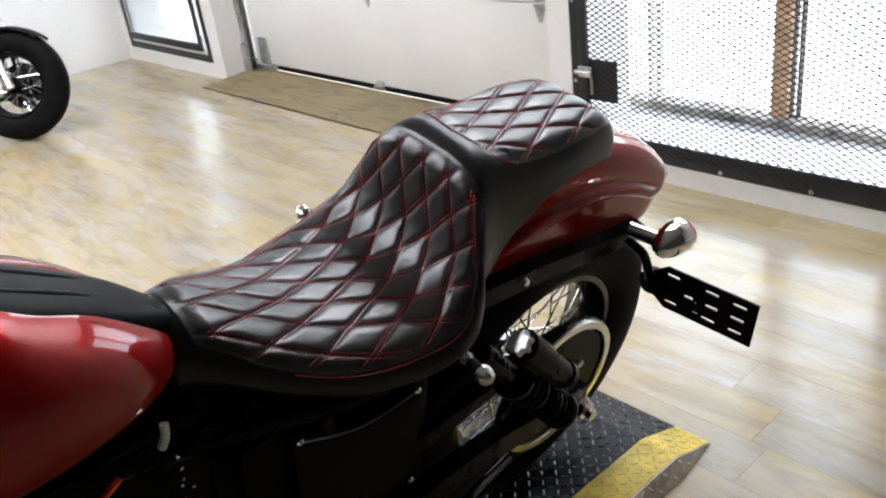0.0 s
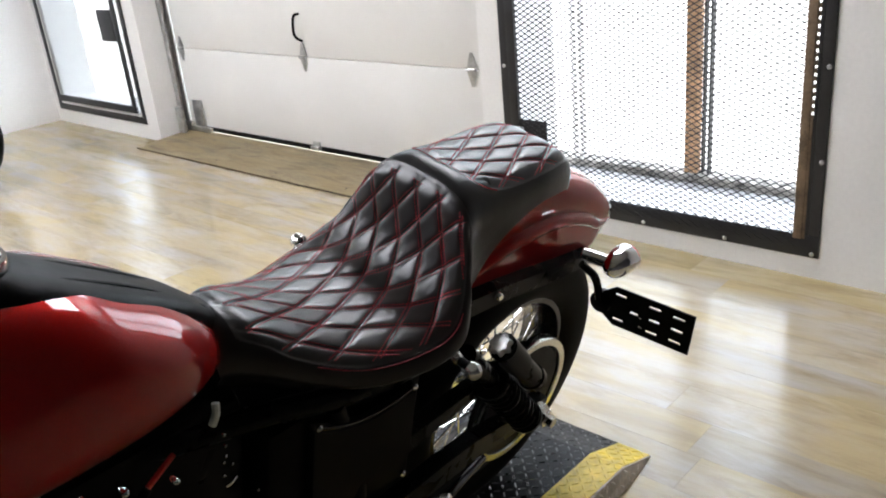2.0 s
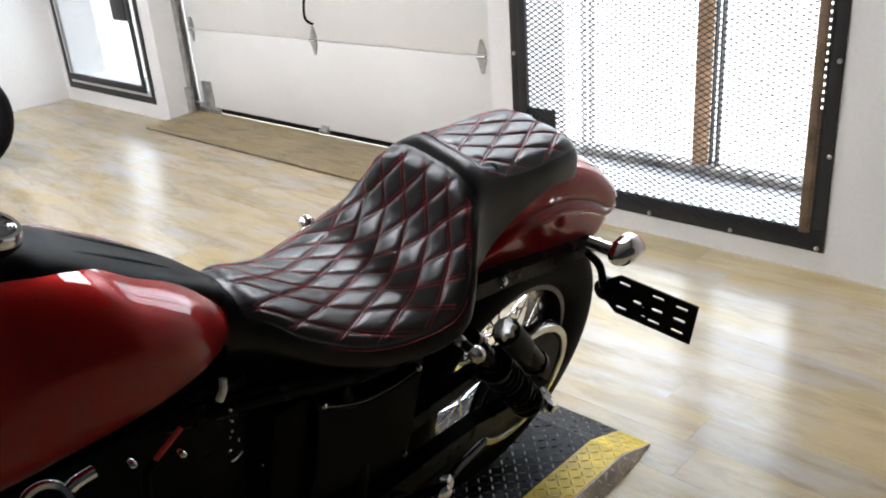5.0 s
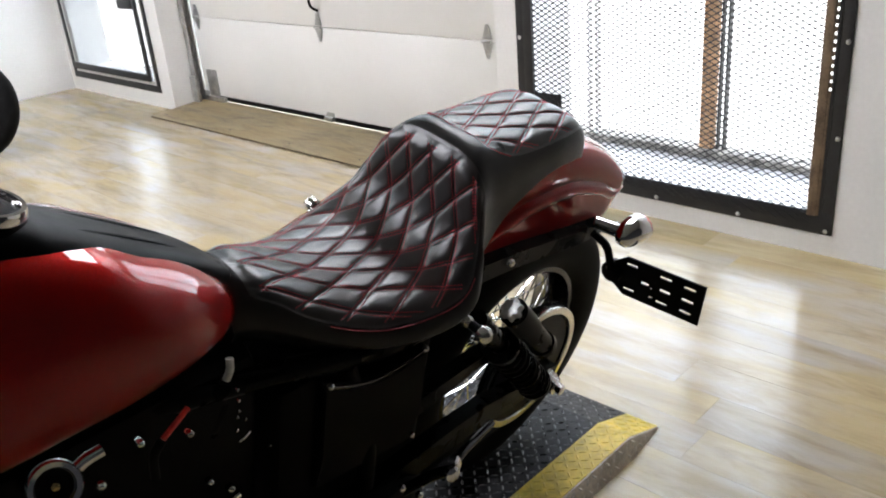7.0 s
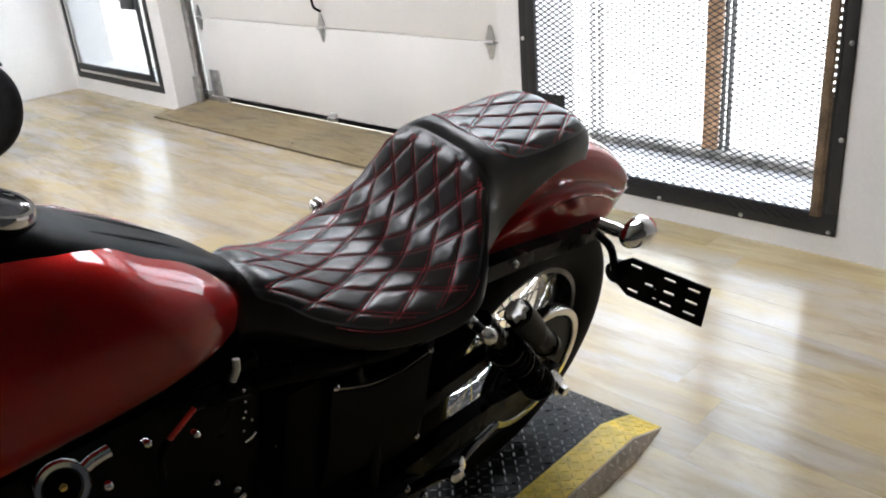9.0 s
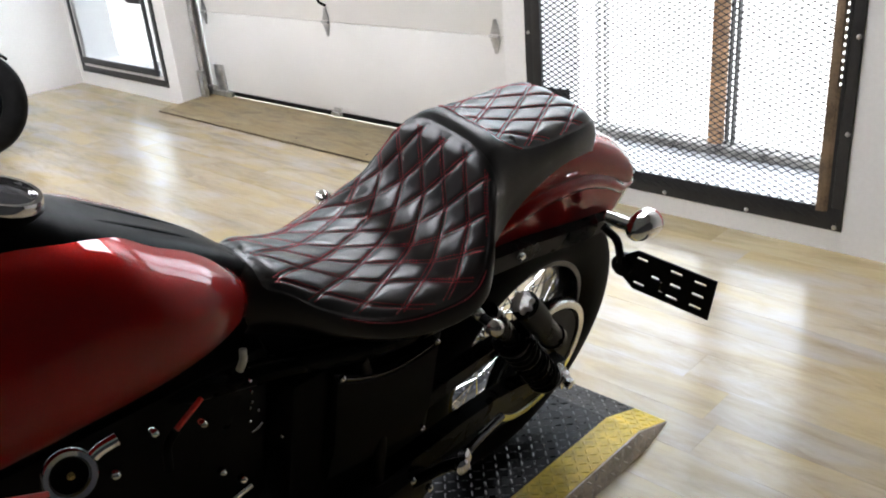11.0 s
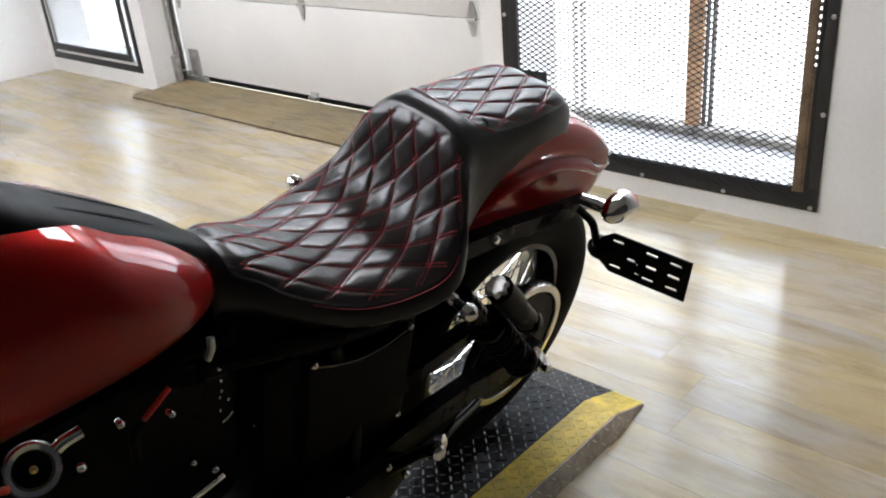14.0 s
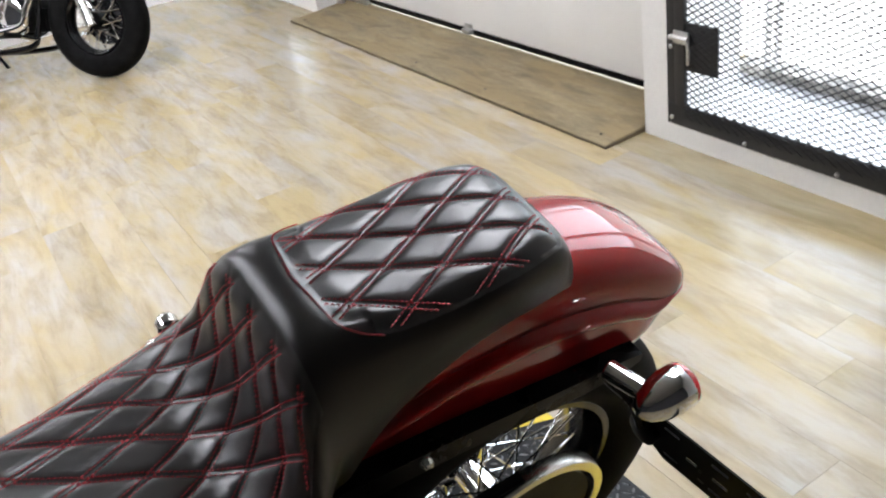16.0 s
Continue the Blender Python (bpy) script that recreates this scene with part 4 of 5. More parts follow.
# side-mounted plate bracket with slots
pb = new("plate_bracket")
pb.parent = bike
tagged(pb, "black slotted number plate bracket")
U = (Vector((1.150, -0.367, 0.671)) - Vector((1.138, -0.160, 0.645))).normalized()
V = (Vector((1.172, -0.370, 0.561)) - Vector((1.150, -0.367, 0.671))).normalized()
Nn = U.cross(V).normalized()
ORG = Vector((1.138, -0.160, 0.645))
slots = [(0.030, 0.055, 0.016, 0.023), (0.030, 0.055, 0.088, 0.095), (0.068, 0.086, 0.052, 0.060), (0.108, 0.134, 0.016, 0.023), (0.112, 0.136, 0.052, 0.060), (0.108, 0.134, 0.088, 0.095),
         (0.162, 0.188, 0.018, 0.025), (0.162, 0.188, 0.052, 0.060), (0.162, 0.188, 0.086, 0.093), (0.090, 0.100, 0.086, 0.090), (0.090, 0.094, 0.060, 0.064)]
us = sorted({0.0, 0.208, *[q for s in slots for q in s[:2]]})
vs = sorted({0.0, 0.112, *[q for s in slots for q in s[2:]]})
bm = B()
grid = {}


def gv(i, j):
    if (i, j) not in grid:
        u, v = us[i], vs[j]
        # the corners near the pivot are cut back
        v2 = v if u > 0.03 else 0.056 + (v - 0.056) * (0.55 + 0.45 * u / 0.03)
        grid[i, j] = bm.verts.new(ORG + U * u + V * v2)
    return grid[i, j]


for i in range(len(us) - 1):
    for j in range(len(vs) - 1):
        cu, cv = (us[i] + us[i + 1]) / 2, (vs[j] + vs[j + 1]) / 2
        if not any(s[0] < cu < s[1] and s[2] < cv < s[3] for s in slots):
            bm.faces.new((gv(i, j), gv(i + 1, j), gv(i + 1, j + 1), gv(i, j + 1)))
plate = part("bracket_plate", bm, "satin", pb, "black slotted steel plate", smooth=False)
sol = plate.modifiers.new("thick", "SOLIDIFY")
sol.thickness, sol.offset = 0.003, 0
bm = B()
lathe(bm, ORG + V * 0.054 + U * 0.0, (1, 0, 0), [(-0.014, 0.02), (-0.012, 0.024), (0.012, 0.024), (0.014, 0.02)], 24)
part("pivot", bm, "satin", pb)
bm = B()
tube(bm, [(1.10, -0.115, 0.684), (1.12, -0.145, 0.655), (1.138, -0.158, 0.600)], 0.009, 10, 14)
part("pivot_arm", bm, "black", pb)

# battery cover under the seat
bm = B()
rings = []
for x in np.linspace(0.35, 0.55, 16):
    k = (x - 0.35) / 0.2
    tp = 0.712 - 0.026 * math.sin(math.pi * k) - 0.016 * k
    w = 0.136 + 0.022 * k
    rings.append([(x, -0.09, tp), (x, -w + 0.012, tp + 0.003), (x, -w, tp - 0.008), (x, -w - 0.004, 0.56), (x, -w + 0.01, 0.47), (x, -0.09, 0.46)])
ring_faces(bm, rings)
cover = part("battery_cover", bm, "satin", bike, "satin black side cover")
# thin shiny tube added to draw the highlight along the cover's top edge
bm = B()
tube(bm, [(0.35 + 0.2 * k, -0.136 - 0.022 * k + 0.003, 0.712 - 0.026 * math.sin(math.pi * k) - 0.016 * k) for k in (0.0, 0.25, 0.5, 0.75, 1.0)], 0.0035, 8, 30)
part("cover_rim", bm, "smoke", cover, "dark chrome tube drawing the edge highlight")
for x, h in ((0.356, 0.714), (0.546, 0.698), (0.545, 0.49)):
    bm = B()
    lathe(bm, (x, -0.134 - 0.10 * (x - 0.356), h), (0, -1, 0), [(0, 0.006), (0.006, 0.006), (0.009, 0.003), (0.010, 0.0003)], 12)
    part("cover_bolt", bm, "chrome", cover)

# frame and engine
bm = B()
for sg in (-1, 1):
    tube(bm, [(-0.5, 0, 0.88), (-0.1, sg * 0.03, 0.80), (0.25, sg * 0.09, 0.76), (0.45, sg * 0.12, 0.72), (0.62, sg * 0.125, 0.70)], 0.019, 12)
    tube(bm, [(-0.45, sg * 0.03, 0.80), (-0.32, sg * 0.12, 0.35), (-0.2, sg * 0.14, 0.17), (0.2, sg * 0.14, 0.16), (0.42, sg * 0.14, 0.22), (0.46, sg * 0.13, 0.5), (0.40, sg * 0.12, 0.72)], 0.017, 12, 60)
part("frame", bm, "black", bike, "black tubular frame")
bm = B()
box(bm, -0.22, 0.24, -0.10, 0.12, 0.20, 0.44, 0.03)
engine = part("engine", bm, "satin", bike, "satin black V-twin engine")
bm = B()
box(bm, -0.30, 0.27, -0.085, 0.10, 0.445, 0.80, 0.03)
part("top_end", bm, "satin", engine)
bm = B()
box(bm, 0.28, 0.62, -0.115, 0.12, 0.26, 0.72, 0.02)
part("battery_box", bm, "satin", bike, "black battery and oil box")
for tilt, x in ((-22, -0.02), (22, 0.08)):
    c, s = math.cos(radians(tilt)), math.sin(radians(tilt))
    bm = B()
    lathe(bm, (x, 0, 0.42), (s, 0, c), [(0.02 + k * 0.021 + o, r) for k in range(11) for o, r in ((0, 0.074), (0.002, 0.078), (0.006, 0.078), (0.008, 0.074), (0.0085, 0.064), (0.0205, 0.064))], 28)
    part("cylinder", bm, "satin", engine, "finned black cylinder")
    bm = B()
    lathe(bm, (x + s * 0.25, 0, 0.42 + c * 0.25), (s, 0, c), [(0, 0.075), (0.03, 0.086), (0.085, 0.086), (0.105, 0.07), (0.11, 0.02)], 20)
    part("rocker_box", bm, "black", engine, "gloss black rocker box")
bm = B()
rings = []
for x in np.linspace(-0.25, 0.60, 24):
    k = math.sqrt(max(0, 1 - ((x - 0.175) / 0.43) ** 2))
    rings.append([(x, -0.12, 0.30 - 0.11 * k), (x, -0.19 * (0.75 + 0.25 * k), 0.30 - 0.09 * k), (x, -0.205 * (0.75 + 0.25 * k), 0.30), (x, -0.19 * (0.75 + 0.25 * k), 0.32 + 0.09 * k), (x, -0.12, 0.32 + 0.11 * k)])
ring_faces(bm, rings)
primary = part("primary_cover", bm, "satin", engine, "satin black primary chain cover")
for x, h in ((0.40, 0.405), (0.50, 0.41), (0.2, 0.425), (-0.05, 0.40), (0.555, 0.345)):
    bm = B()
    lathe(bm, (x, -0.185, h), (0, -1, 0.3), [(0, 0.007), (0.008, 0.007), (0.011, 0.004), (0.012, 0.0003)], 12)
    part("case_bolt", bm, "chrome", primary)

# horn, cables and small plated parts below the tank
bm = B()
lathe(bm, (-0.052, -0.117, 0.792), (-0.1, -0.85, 0.55), [(-0.02, 0.028), (0.0, 0.033), (0.006, 0.033), (0.010, 0.030), (0.009, 0.024), (0.003, 0.020)], 40)
horn = part("horn", bm, "chrome", bike, "chrome-rimmed horn")
bm = B()
lathe(bm, (-0.052, -0.117, 0.792), (-0.1, -0.85, 0.55), [(0.0, 0.024), (0.0055, 0.0235), (0.0035, 0.013), (0.0045, 0.002)], 32)
part("horn_dish", bm, "satin", horn, "black horn dish")
bm = B()
lathe(bm, (-0.052, -0.120, 0.795), (-0.1, -0.85, 0.55), [(0.0, 0.005), (0.006, 0.005), (0.007, 0.001)], 12)
part("horn_screw", bm, "brass", horn)
bm = B()
tube(bm, [(0.140, -0.095, 0.777), (0.116, -0.1025, 0.7695), (0.092, -0.110, 0.762)], 0.0040, 8, 14)
cable = part("spark_plug_cable", bm, "wire_red", bike, "red spark plug cable")
bm = B()
tube(bm, [(0.092, -0.110, 0.762), (0.078, -0.110, 0.740), (0.080, -0.105, 0.690)], 0.0065, 10, 14)
part("plug_boot", bm, "rubber", cable)
bm = B()
tube(bm, [(-0.18, -0.16, 0.880), (-0.139, -0.16, 0.856), (-0.093, -0.16, 0.831)], 0.0045, 8, 14)
part("spark_plug_cable", bm, "wire_red", bike, "red spark plug cable")
for p, r in (((0.055, -0.118, 0.792), 0.006), ((0.124, -0.118, 0.761), 0.006), ((0.0, -0.118, 0.756), 0.007), ((0.151, -0.118, 0.643), 0.006), ((0.186, -0.118, 0.600), 0.007)):
    bm = B()
    lathe(bm, p, (0, -1, 0.4), [(0, r), (0.008, r), (0.012, r * 0.6), (0.014, 0.0005)], 10)
    part("engine_bolt", bm, "chrome", engine)
# tiny chrome pins added for a row of small glints
for x, h in ((0.200, 0.792), (0.202, 0.770), (0.202, 0.750), (0.199, 0.740), (0.213, 0.727), (0.199, 0.714), (0.257, 0.640)):
    bm = B()
    lathe(bm, (x, -0.119, h), (0, -1, 0.3), [(0, 0.0022), (0.004, 0.0022), (0.006, 0.0003)], 8)
    part("clip_pin", bm, "chrome", engine)
bm = B()
# short chrome curve added as one more glint
tube(bm, [(0.203, -0.12, 0.687), (0.213, -0.12, 0.689), (0.222, -0.12, 0.696)], 0.0022, 8, 12)
part("cable_clip", bm, "chrome", engine)
bm = B()
tube(bm, [(-0.022, -0.12, 0.806), (-0.012, -0.12, 0.811), (0.008, -0.12, 0.813)], 0.0085, 10, 16)
part("breather_elbow", bm, "chrome", engine)
bm = B()
tube(bm, [(0.145, -0.12, 0.560), (0.175, -0.12, 0.566), (0.203, -0.12, 0.572)], 0.005, 8, 14)
part("shift_rod", bm, "chrome", engine)
bm = B()
tube(bm, [(0.196, -0.11, 0.845), (0.193, -0.115, 0.830), (0.187, -0.115, 0.815)], 0.0055, 8, 12)
part("seat_latch", bm, "zinc", bike)

# passenger peg and kickstand
bm = B()
tube(bm, [(0.52, -0.15, 0.33), (0.57, -0.20, 0.40), (0.592, -0.222, 0.418)], 0.011, 10, 14)
peg = part("passenger_peg", bm, "black", bike)
bm = B()
tube(bm, [(0.604, -0.214, 0.412), (0.66, -0.205, 0.418), (0.757, -0.185, 0.400)], 0.0085, 10, 14)
part("peg_bracket", bm, "smoke", peg, "dark steel peg bracket")
bm = B()
lathe(bm, (0.588, -0.225, 0.418), (-0.2, -1, 0.3), [(-0.006, 0.010), (0.0, 0.015), (0.01, 0.015), (0.014, 0.01), (0.015, 0.001)], 18)
lathe(bm, (0.606, -0.220, 0.424), (0.4, -0.8, 0.4), [(-0.01, 0.013), (0.006, 0.015), (0.009, 0.010)], 6)
part("peg_clevis", bm, "chrome", peg, "plated peg clevis")
bm = B()
tube(bm, [(0.10, -0.15, 0.19), (0.13, -0.25, 0.12), (0.15, -0.37, 0.075), (0.15, -0.42, 0.085)], 0.011, 10, 20)
part("kickstand", bm, "black", bike)
# front end of the machine, ahead of the view
fork = wheel(bike, "front_wheel", (-0.62, 0, AH - 0.01), Matrix(), 0.325, 0.10, 0.235, 64, 24)
bm = B()
for sg in (-1, 1):
    cyl(bm, (-0.62, sg * 0.09, AH), (-0.40, sg * 0.09, 0.98), 0.024)
tube(bm, [(-0.40, -0.40, 1.10), (-0.44, -0.30, 1.14), (-0.42, -0.10, 1.05), (-0.42, 0.10, 1.05), (-0.44, 0.30, 1.14), (-0.40, 0.40, 1.10)], 0.013, 10, 60)
part("fork", bm, "black", bike, "black fork and handlebar")


# ---- tread-plate ramp under the motorcycle ----
ramp = thing("tread_plate_ramp", "black diamond-plate ramp with a worn yellow edge", "ramp")
RY0, RYI, RYJ, RY1, RZ, RXK, RXE, RX0 = 0.826, 0.922, 1.405, 1.50, 0.052, 1.275, 1.415, -1.1


def deck(name, y0, y1, material, label):
    bm = B()
    v = [bm.verts.new(p) for y in (y0, y1) for p in ((RX0, y, 0.002), (RX0, y, RZ), (RXK, y, RZ), (RXE, y, 0.004), (RXE, y, 0.002))]
    n = 5
    bm.faces.new([v[i] for i in range(n)])
    bm.faces.new([v[n + i] for i in reversed(range(n))])
    for i in range(n):
        j = (i + 1) % n
        bm.faces.new((v[i], v[j], v[n + j], v[n + i]))
    return part(name, bm, material, ramp, label, smooth=False)


# the side plate leans outwards to its foot
FLARE = 0.018
deck("deck", RYI, RYJ, "tread", "black tread-plate deck")
deck("edge_band", RYJ + 0.0005, RY1, "yellow", "worn yellow edge band")
deck("edge_band", RY0, RYI - 0.0005, "yellow", "worn yellow edge band")
bm = B()
v = [bm.verts.new(p) for y in (RY0 - 0.004, RY0 - 0.0005) for p in ((RX0, y - FLARE, 0.002), (RX0, y, RZ - 0.002), (RXK, y, RZ - 0.002), (RXE, y, 0.003), (RXK, y - FLARE, 0.002))]
for q in ((0, 1, 2, 4), (2, 3, 4), (9, 7, 6, 5), (9, 8, 7), (0, 5, 6, 1), (1, 6, 7, 2), (2, 7, 8, 3), (3, 8, 9, 4), (4, 9, 5, 0)):
    bm.faces.new([v[i] for i in q])
part("side_plate", bm, "bare", ramp, "bare steel side plate", smooth=False)


def lugs(name, y0, y1, material, x0=-0.2, pitch=0.0225):
    verts, faces = [], []
    slope = math.atan2(RZ - 0.004, RXE - RXK)
    i = 0
    for k, x in enumerate(np.arange(x0, RXE - 0.012, pitch)):
        for m, y in enumerate(np.arange(y0 + 0.012, y1 - 0.006, pitch)):
            a = radians(45 if (k + m) % 2 else -45)
            up = x > RXK
            zc = RZ - max(0, x - RXK) * math.tan(slope)
            b = len(verts)
            for s, w, h in ((-1, 0, 0), (-0.45, 1, 0), (0.45, 1, 0), (1, 0, 0), (0.45, -1, 0), (-0.45, -1, 0), (-0.5, 0, 1), (0.5, 0, 1)):
                dx, dy = s * 0.0115 * math.cos(a) - w * 0.0032 * math.sin(a), s * 0.0115 * math.sin(a) + w * 0.0032 * math.cos(a)
                verts.append((x + dx, y + dy, zc - (dx * math.tan(slope) if up else 0) + h * 0.0022 - 0.0003))
            faces += [(b, b + 1, b + 6), (b + 1, b + 2, b + 7, b + 6), (b + 2, b + 3, b + 7), (b + 3, b + 4, b + 7), (b + 4, b + 5, b + 6, b + 7), (b + 5, b, b + 6)]
    me = bpy.data.meshes.new(name)
    me.from_pydata(verts, [], faces)
    part_mesh(name, me, material, ramp, "raised tread lugs", smooth=False, kind="stuff")


lugs("deck_pattern", RYI, RYJ, "worn")
lugs("edge_pattern", RYJ, RY1, "yellow")
lugs("edge_pattern", RY0, RYI, "yellow")
verts, faces = [], []
for k, x in enumerate(np.arange(-0.2, RXE - 0.03, 0.029)):
    for m, z in enumerate((0.014, 0.038)):
        top = RZ - max(0, x - RXK) * (RZ - 0.004) / (RXE - RXK)
        if z > top - 0.010:
            continue
        out = FLARE * top / RZ
        a = radians(45 if (k + m) % 2 else -45)
        b = len(verts)
        for s, w, h in ((-1, 0, 0), (-0.45, 1, 0), (0.45, 1, 0), (1, 0, 0), (0.45, -1, 0), (-0.45, -1, 0), (-0.5, 0, 1), (0.5, 0, 1)):
            verts.append((x + s * 0.0115 * math.cos(a) - w * 0.003 * math.sin(a), RY0 - 0.0036 - h * 0.003 - out * (1 - (z + s * 0.0105 * math.sin(a) + w * 0.003 * math.cos(a)) / top), z + s * 0.0105 * math.sin(a) + w * 0.003 * math.cos(a)))
        faces += [(b, b + 6, b + 1), (b + 1, b + 6, b + 7, b + 2), (b + 2, b + 7, b + 3), (b + 3, b + 7, b + 4), (b + 4, b + 7, b + 6, b + 5), (b + 5, b + 6, b)]
me = bpy.data.meshes.new("side_pattern")
me.from_pydata(verts, [], faces)
part_mesh("side_pattern", me, "scuffed", ramp, "raised tread lugs", smooth=False, kind="stuff")


# ---- the parked motorcycle by the far wall ----
HEAD = -50.0
far = thing("parked_motorcycle", "parked black motorcycle with chrome fork and spoked front wheel", "motorcycle", pose(1.293, 5.51, 0.004, 0, 0, HEAD) @ pose(0, 0, 0, -17))
# local +x is forward from the front axle; the wheel is steered to its left
STEER = 4.0
steer = Matrix.Rotation(radians(STEER), 4, "Z")
wheel(far, "front_wheel", (0, 0, 0.328), steer, 0.328, 0.13, 0.195, 80, 36)
bm = B()
lathe(bm, steer @ Vector((0, 0.072, 0.328)), steer @ Vector((0, 1, 0)), [(0, 0.06), (0, 0.140), (0.005, 0.140), (0.005, 0.06)], 48)
part("brake_disc", bm, "smoke", far, "dark steel brake disc")
bm = B()
lathe(bm, steer @ Vector((0, -0.06, 0.328)), steer @ Vector((0, 1, 0)), [(0, 0.02), (0.005, 0.05), (0.02, 0.055), (0.10, 0.055), (0.12, 0.06), (0.125, 0.02)], 24)
part("hub_cover", bm, "black", far)
bm = B()
for sg in (-1, 1):
    for a, b, r in (((0.02, sg * 0.105, 0.30), (-0.12, sg * 0.105, 0.72), 0.030), ((-0.115, sg * 0.105, 0.70), (-0.22, sg * 0.105, 1.02), 0.021)):
        bm = B()
        cyl(bm, steer @ Vector(a), steer @ Vector(b), r, seg=18, soft=0.004)
        part("fork_slider" if r > 0.025 else "fork_tube", bm, "alu" if r > 0.025 else "chrome", far, "polished fork leg")
bm = B()
t = np.linspace(radians(52), radians(125), 30)
rings = []
for a in t:
    R = 0.352
    rings.append([steer @ Vector(((R - 0.028 * (1 - math.cos(q) ** 0.6 if math.cos(q) > 0 else 1)) * math.cos(a), 0.07 * math.sin(q), 0.328 + (R - 0.028 * (1 - (max(0, math.cos(q)) ** 0.6))) * math.sin(a))) for q in np.linspace(-math.pi / 2, math.pi / 2, 15)])
ring_faces(bm, rings, close=False, cap=False)
mg = part("front_mudguard", bm, "black", far, "gloss black front mudguard")
sol = mg.modifiers.new("thick", "SOLIDIFY")
sol.thickness = 0.003
# V-twin engine close behind the front wheel
EX = -0.56
bm = B()
lathe(bm, (EX, -0.11, 0.42), (0, 1, 0), [(0, 0.13), (0.03, 0.165), (0.19, 0.165), (0.22, 0.13)], 32)
far_engine = part("engine", bm, "satin", far, "black V-twin engine")
bm = B()
box(bm, EX - 0.34, EX + 0.10, -0.10, 0.10, 0.26, 0.43, 0.04)
part("gearbox", bm, "satin", far_engine)
for tilt in (-22, 22):
    c, s = math.cos(radians(tilt)), math.sin(radians(tilt))
    bm = B()
    lathe(bm, (EX, 0, 0.42), (s, 0, c), [(0.12 + k * 0.020 + o, r) for k in range(10) for o, r in ((0, 0.072), (0.003, 0.080), (0.007, 0.080), (0.010, 0.072), (0.011, 0.062), (0.019, 0.062))], 28)
    part("cylinder", bm, "satin", far_engine, "finned black cylinder")
    bm = B()
    lathe(bm, (EX + s * 0.32, 0, 0.42 + c * 0.32), (s, 0, c), [(0, 0.075), (0.02, 0.088), (0.07, 0.086), (0.095, 0.066), (0.10, 0.01)], 28)
    part("rocker_box", bm, "chrome", far_engine, "chrome rocker cover")
    for o in (0.022, -0.022):
        bm = B()
        cyl(bm, (EX + s * 0.10 + o, -0.098, 0.42 + c * 0.08), (EX + s * 0.33 + o * 0.6, -0.092, 0.42 + c * 0.33), 0.0105, seg=12)
        part("pushrod_tube", bm, "chrome", far_engine)
bm = B()
lathe(bm, (EX + 0.02, -0.112, 0.39), (0, -1, 0), [(0, 0.10), (0.012, 0.098), (0.022, 0.078), (0.026, 0.03), (0.027, 0.002)], 36)
part("cam_cover", bm, "chrome", far_engine, "chrome cam cover")
bm = B()
lathe(bm, (EX, -0.10, 0.66), (0, -1, 0), [(0, 0.085), (0.05, 0.09), (0.07, 0.082), (0.078, 0.04), (0.08, 0.002)], 36)
part("air_cleaner", bm, "chrome", far_engine, "round chrome air cleaner")
for q, r in (([(EX + 0.16, -0.06, 0.72), (EX + 0.24, -0.12, 0.60), (EX + 0.20, -0.17, 0.42), (EX + 0.05, -0.19, 0.30), (EX - 0.9, -0.20, 0.30)], 0.022),
             ([(EX - 0.14, -0.06, 0.70), (EX - 0.06, -0.14, 0.56), (EX - 0.12, -0.18, 0.42), (EX - 0.30, -0.19, 0.37), (EX - 0.95, -0.20, 0.36)], 0.022)):
    bm = B()
    tube(bm, q, r, 14, 60)
    part("exhaust_pipe", bm, "chrome", far, "chrome exhaust pipe")
bm = B()
box(bm, EX + 0.17, EX + 0.235, -0.07, 0.07, 0.28, 0.42, 0.008)
regulator = part("regulator", bm, "satin", far, "finned black regulator")
for k in range(6):
    bm = B()
    box(bm, EX + 0.236, EX + 0.252, -0.06 + k * 0.022, -0.054 + k * 0.022, 0.285, 0.415, 0.001)
    part("cooling_fin", bm, "satin", regulator)
for sg in (-1, 1):
    bm = B()
    tube(bm, [(-0.30, sg * 0.03, 0.93), (-0.34, sg * 0.07, 0.62), (-0.36, sg * 0.11, 0.30), (-0.46, sg * 0.13, 0.19), (-1.05, sg * 0.13, 0.20), (-1.16, sg * 0.12, 0.45)], 0.018, 12, 60)
    part("frame_tube", bm, "gloss", far, "gloss black frame tube")
    bm = B()
    tube(bm, [(-0.37, sg * 0.12, 0.24), (-0.36, sg * 0.20, 0.25), (-0.345, sg * 0.31, 0.27)], 0.011, 10, 16)
    bar = part("forward_control", bm, "chrome", far, "chrome forward control")
    bm = B()
    cyl(bm, (-0.35, sg * 0.27, 0.268), (-0.345, sg * 0.38, 0.275), 0.017, seg=14, soft=0.003)
    part("foot_peg", bm, "rubber", bar, "ribbed rubber foot peg")
    bm = B()
    tube(bm, [(-0.36, sg * 0.25, 0.27), (-0.29, sg * 0.27, 0.29), (-0.27, sg * 0.28, 0.31)], 0.007, 8, 14)
    part("pedal_arm", bm, "chrome", bar)
# brake caliper and hose on the fork leg
bm = B()
cal = [steer @ Vector(q) for q in ((-0.10, 0.085, 0.44), (-0.17, 0.085, 0.40))]
cyl(bm, cal[0], cal[1], 0.030, seg=14, soft=0.006)
part("brake_caliper", bm, "satin", far, "black brake caliper")
bm = B()
tube(bm, [tuple(steer @ Vector(q)) for q in ((-0.13, 0.10, 0.46), (-0.10, 0.13, 0.60), (-0.16, 0.12, 0.78), (-0.22, 0.06, 0.95))], 0.005, 8, 40)
part("brake_hose", bm, "rubber", far)
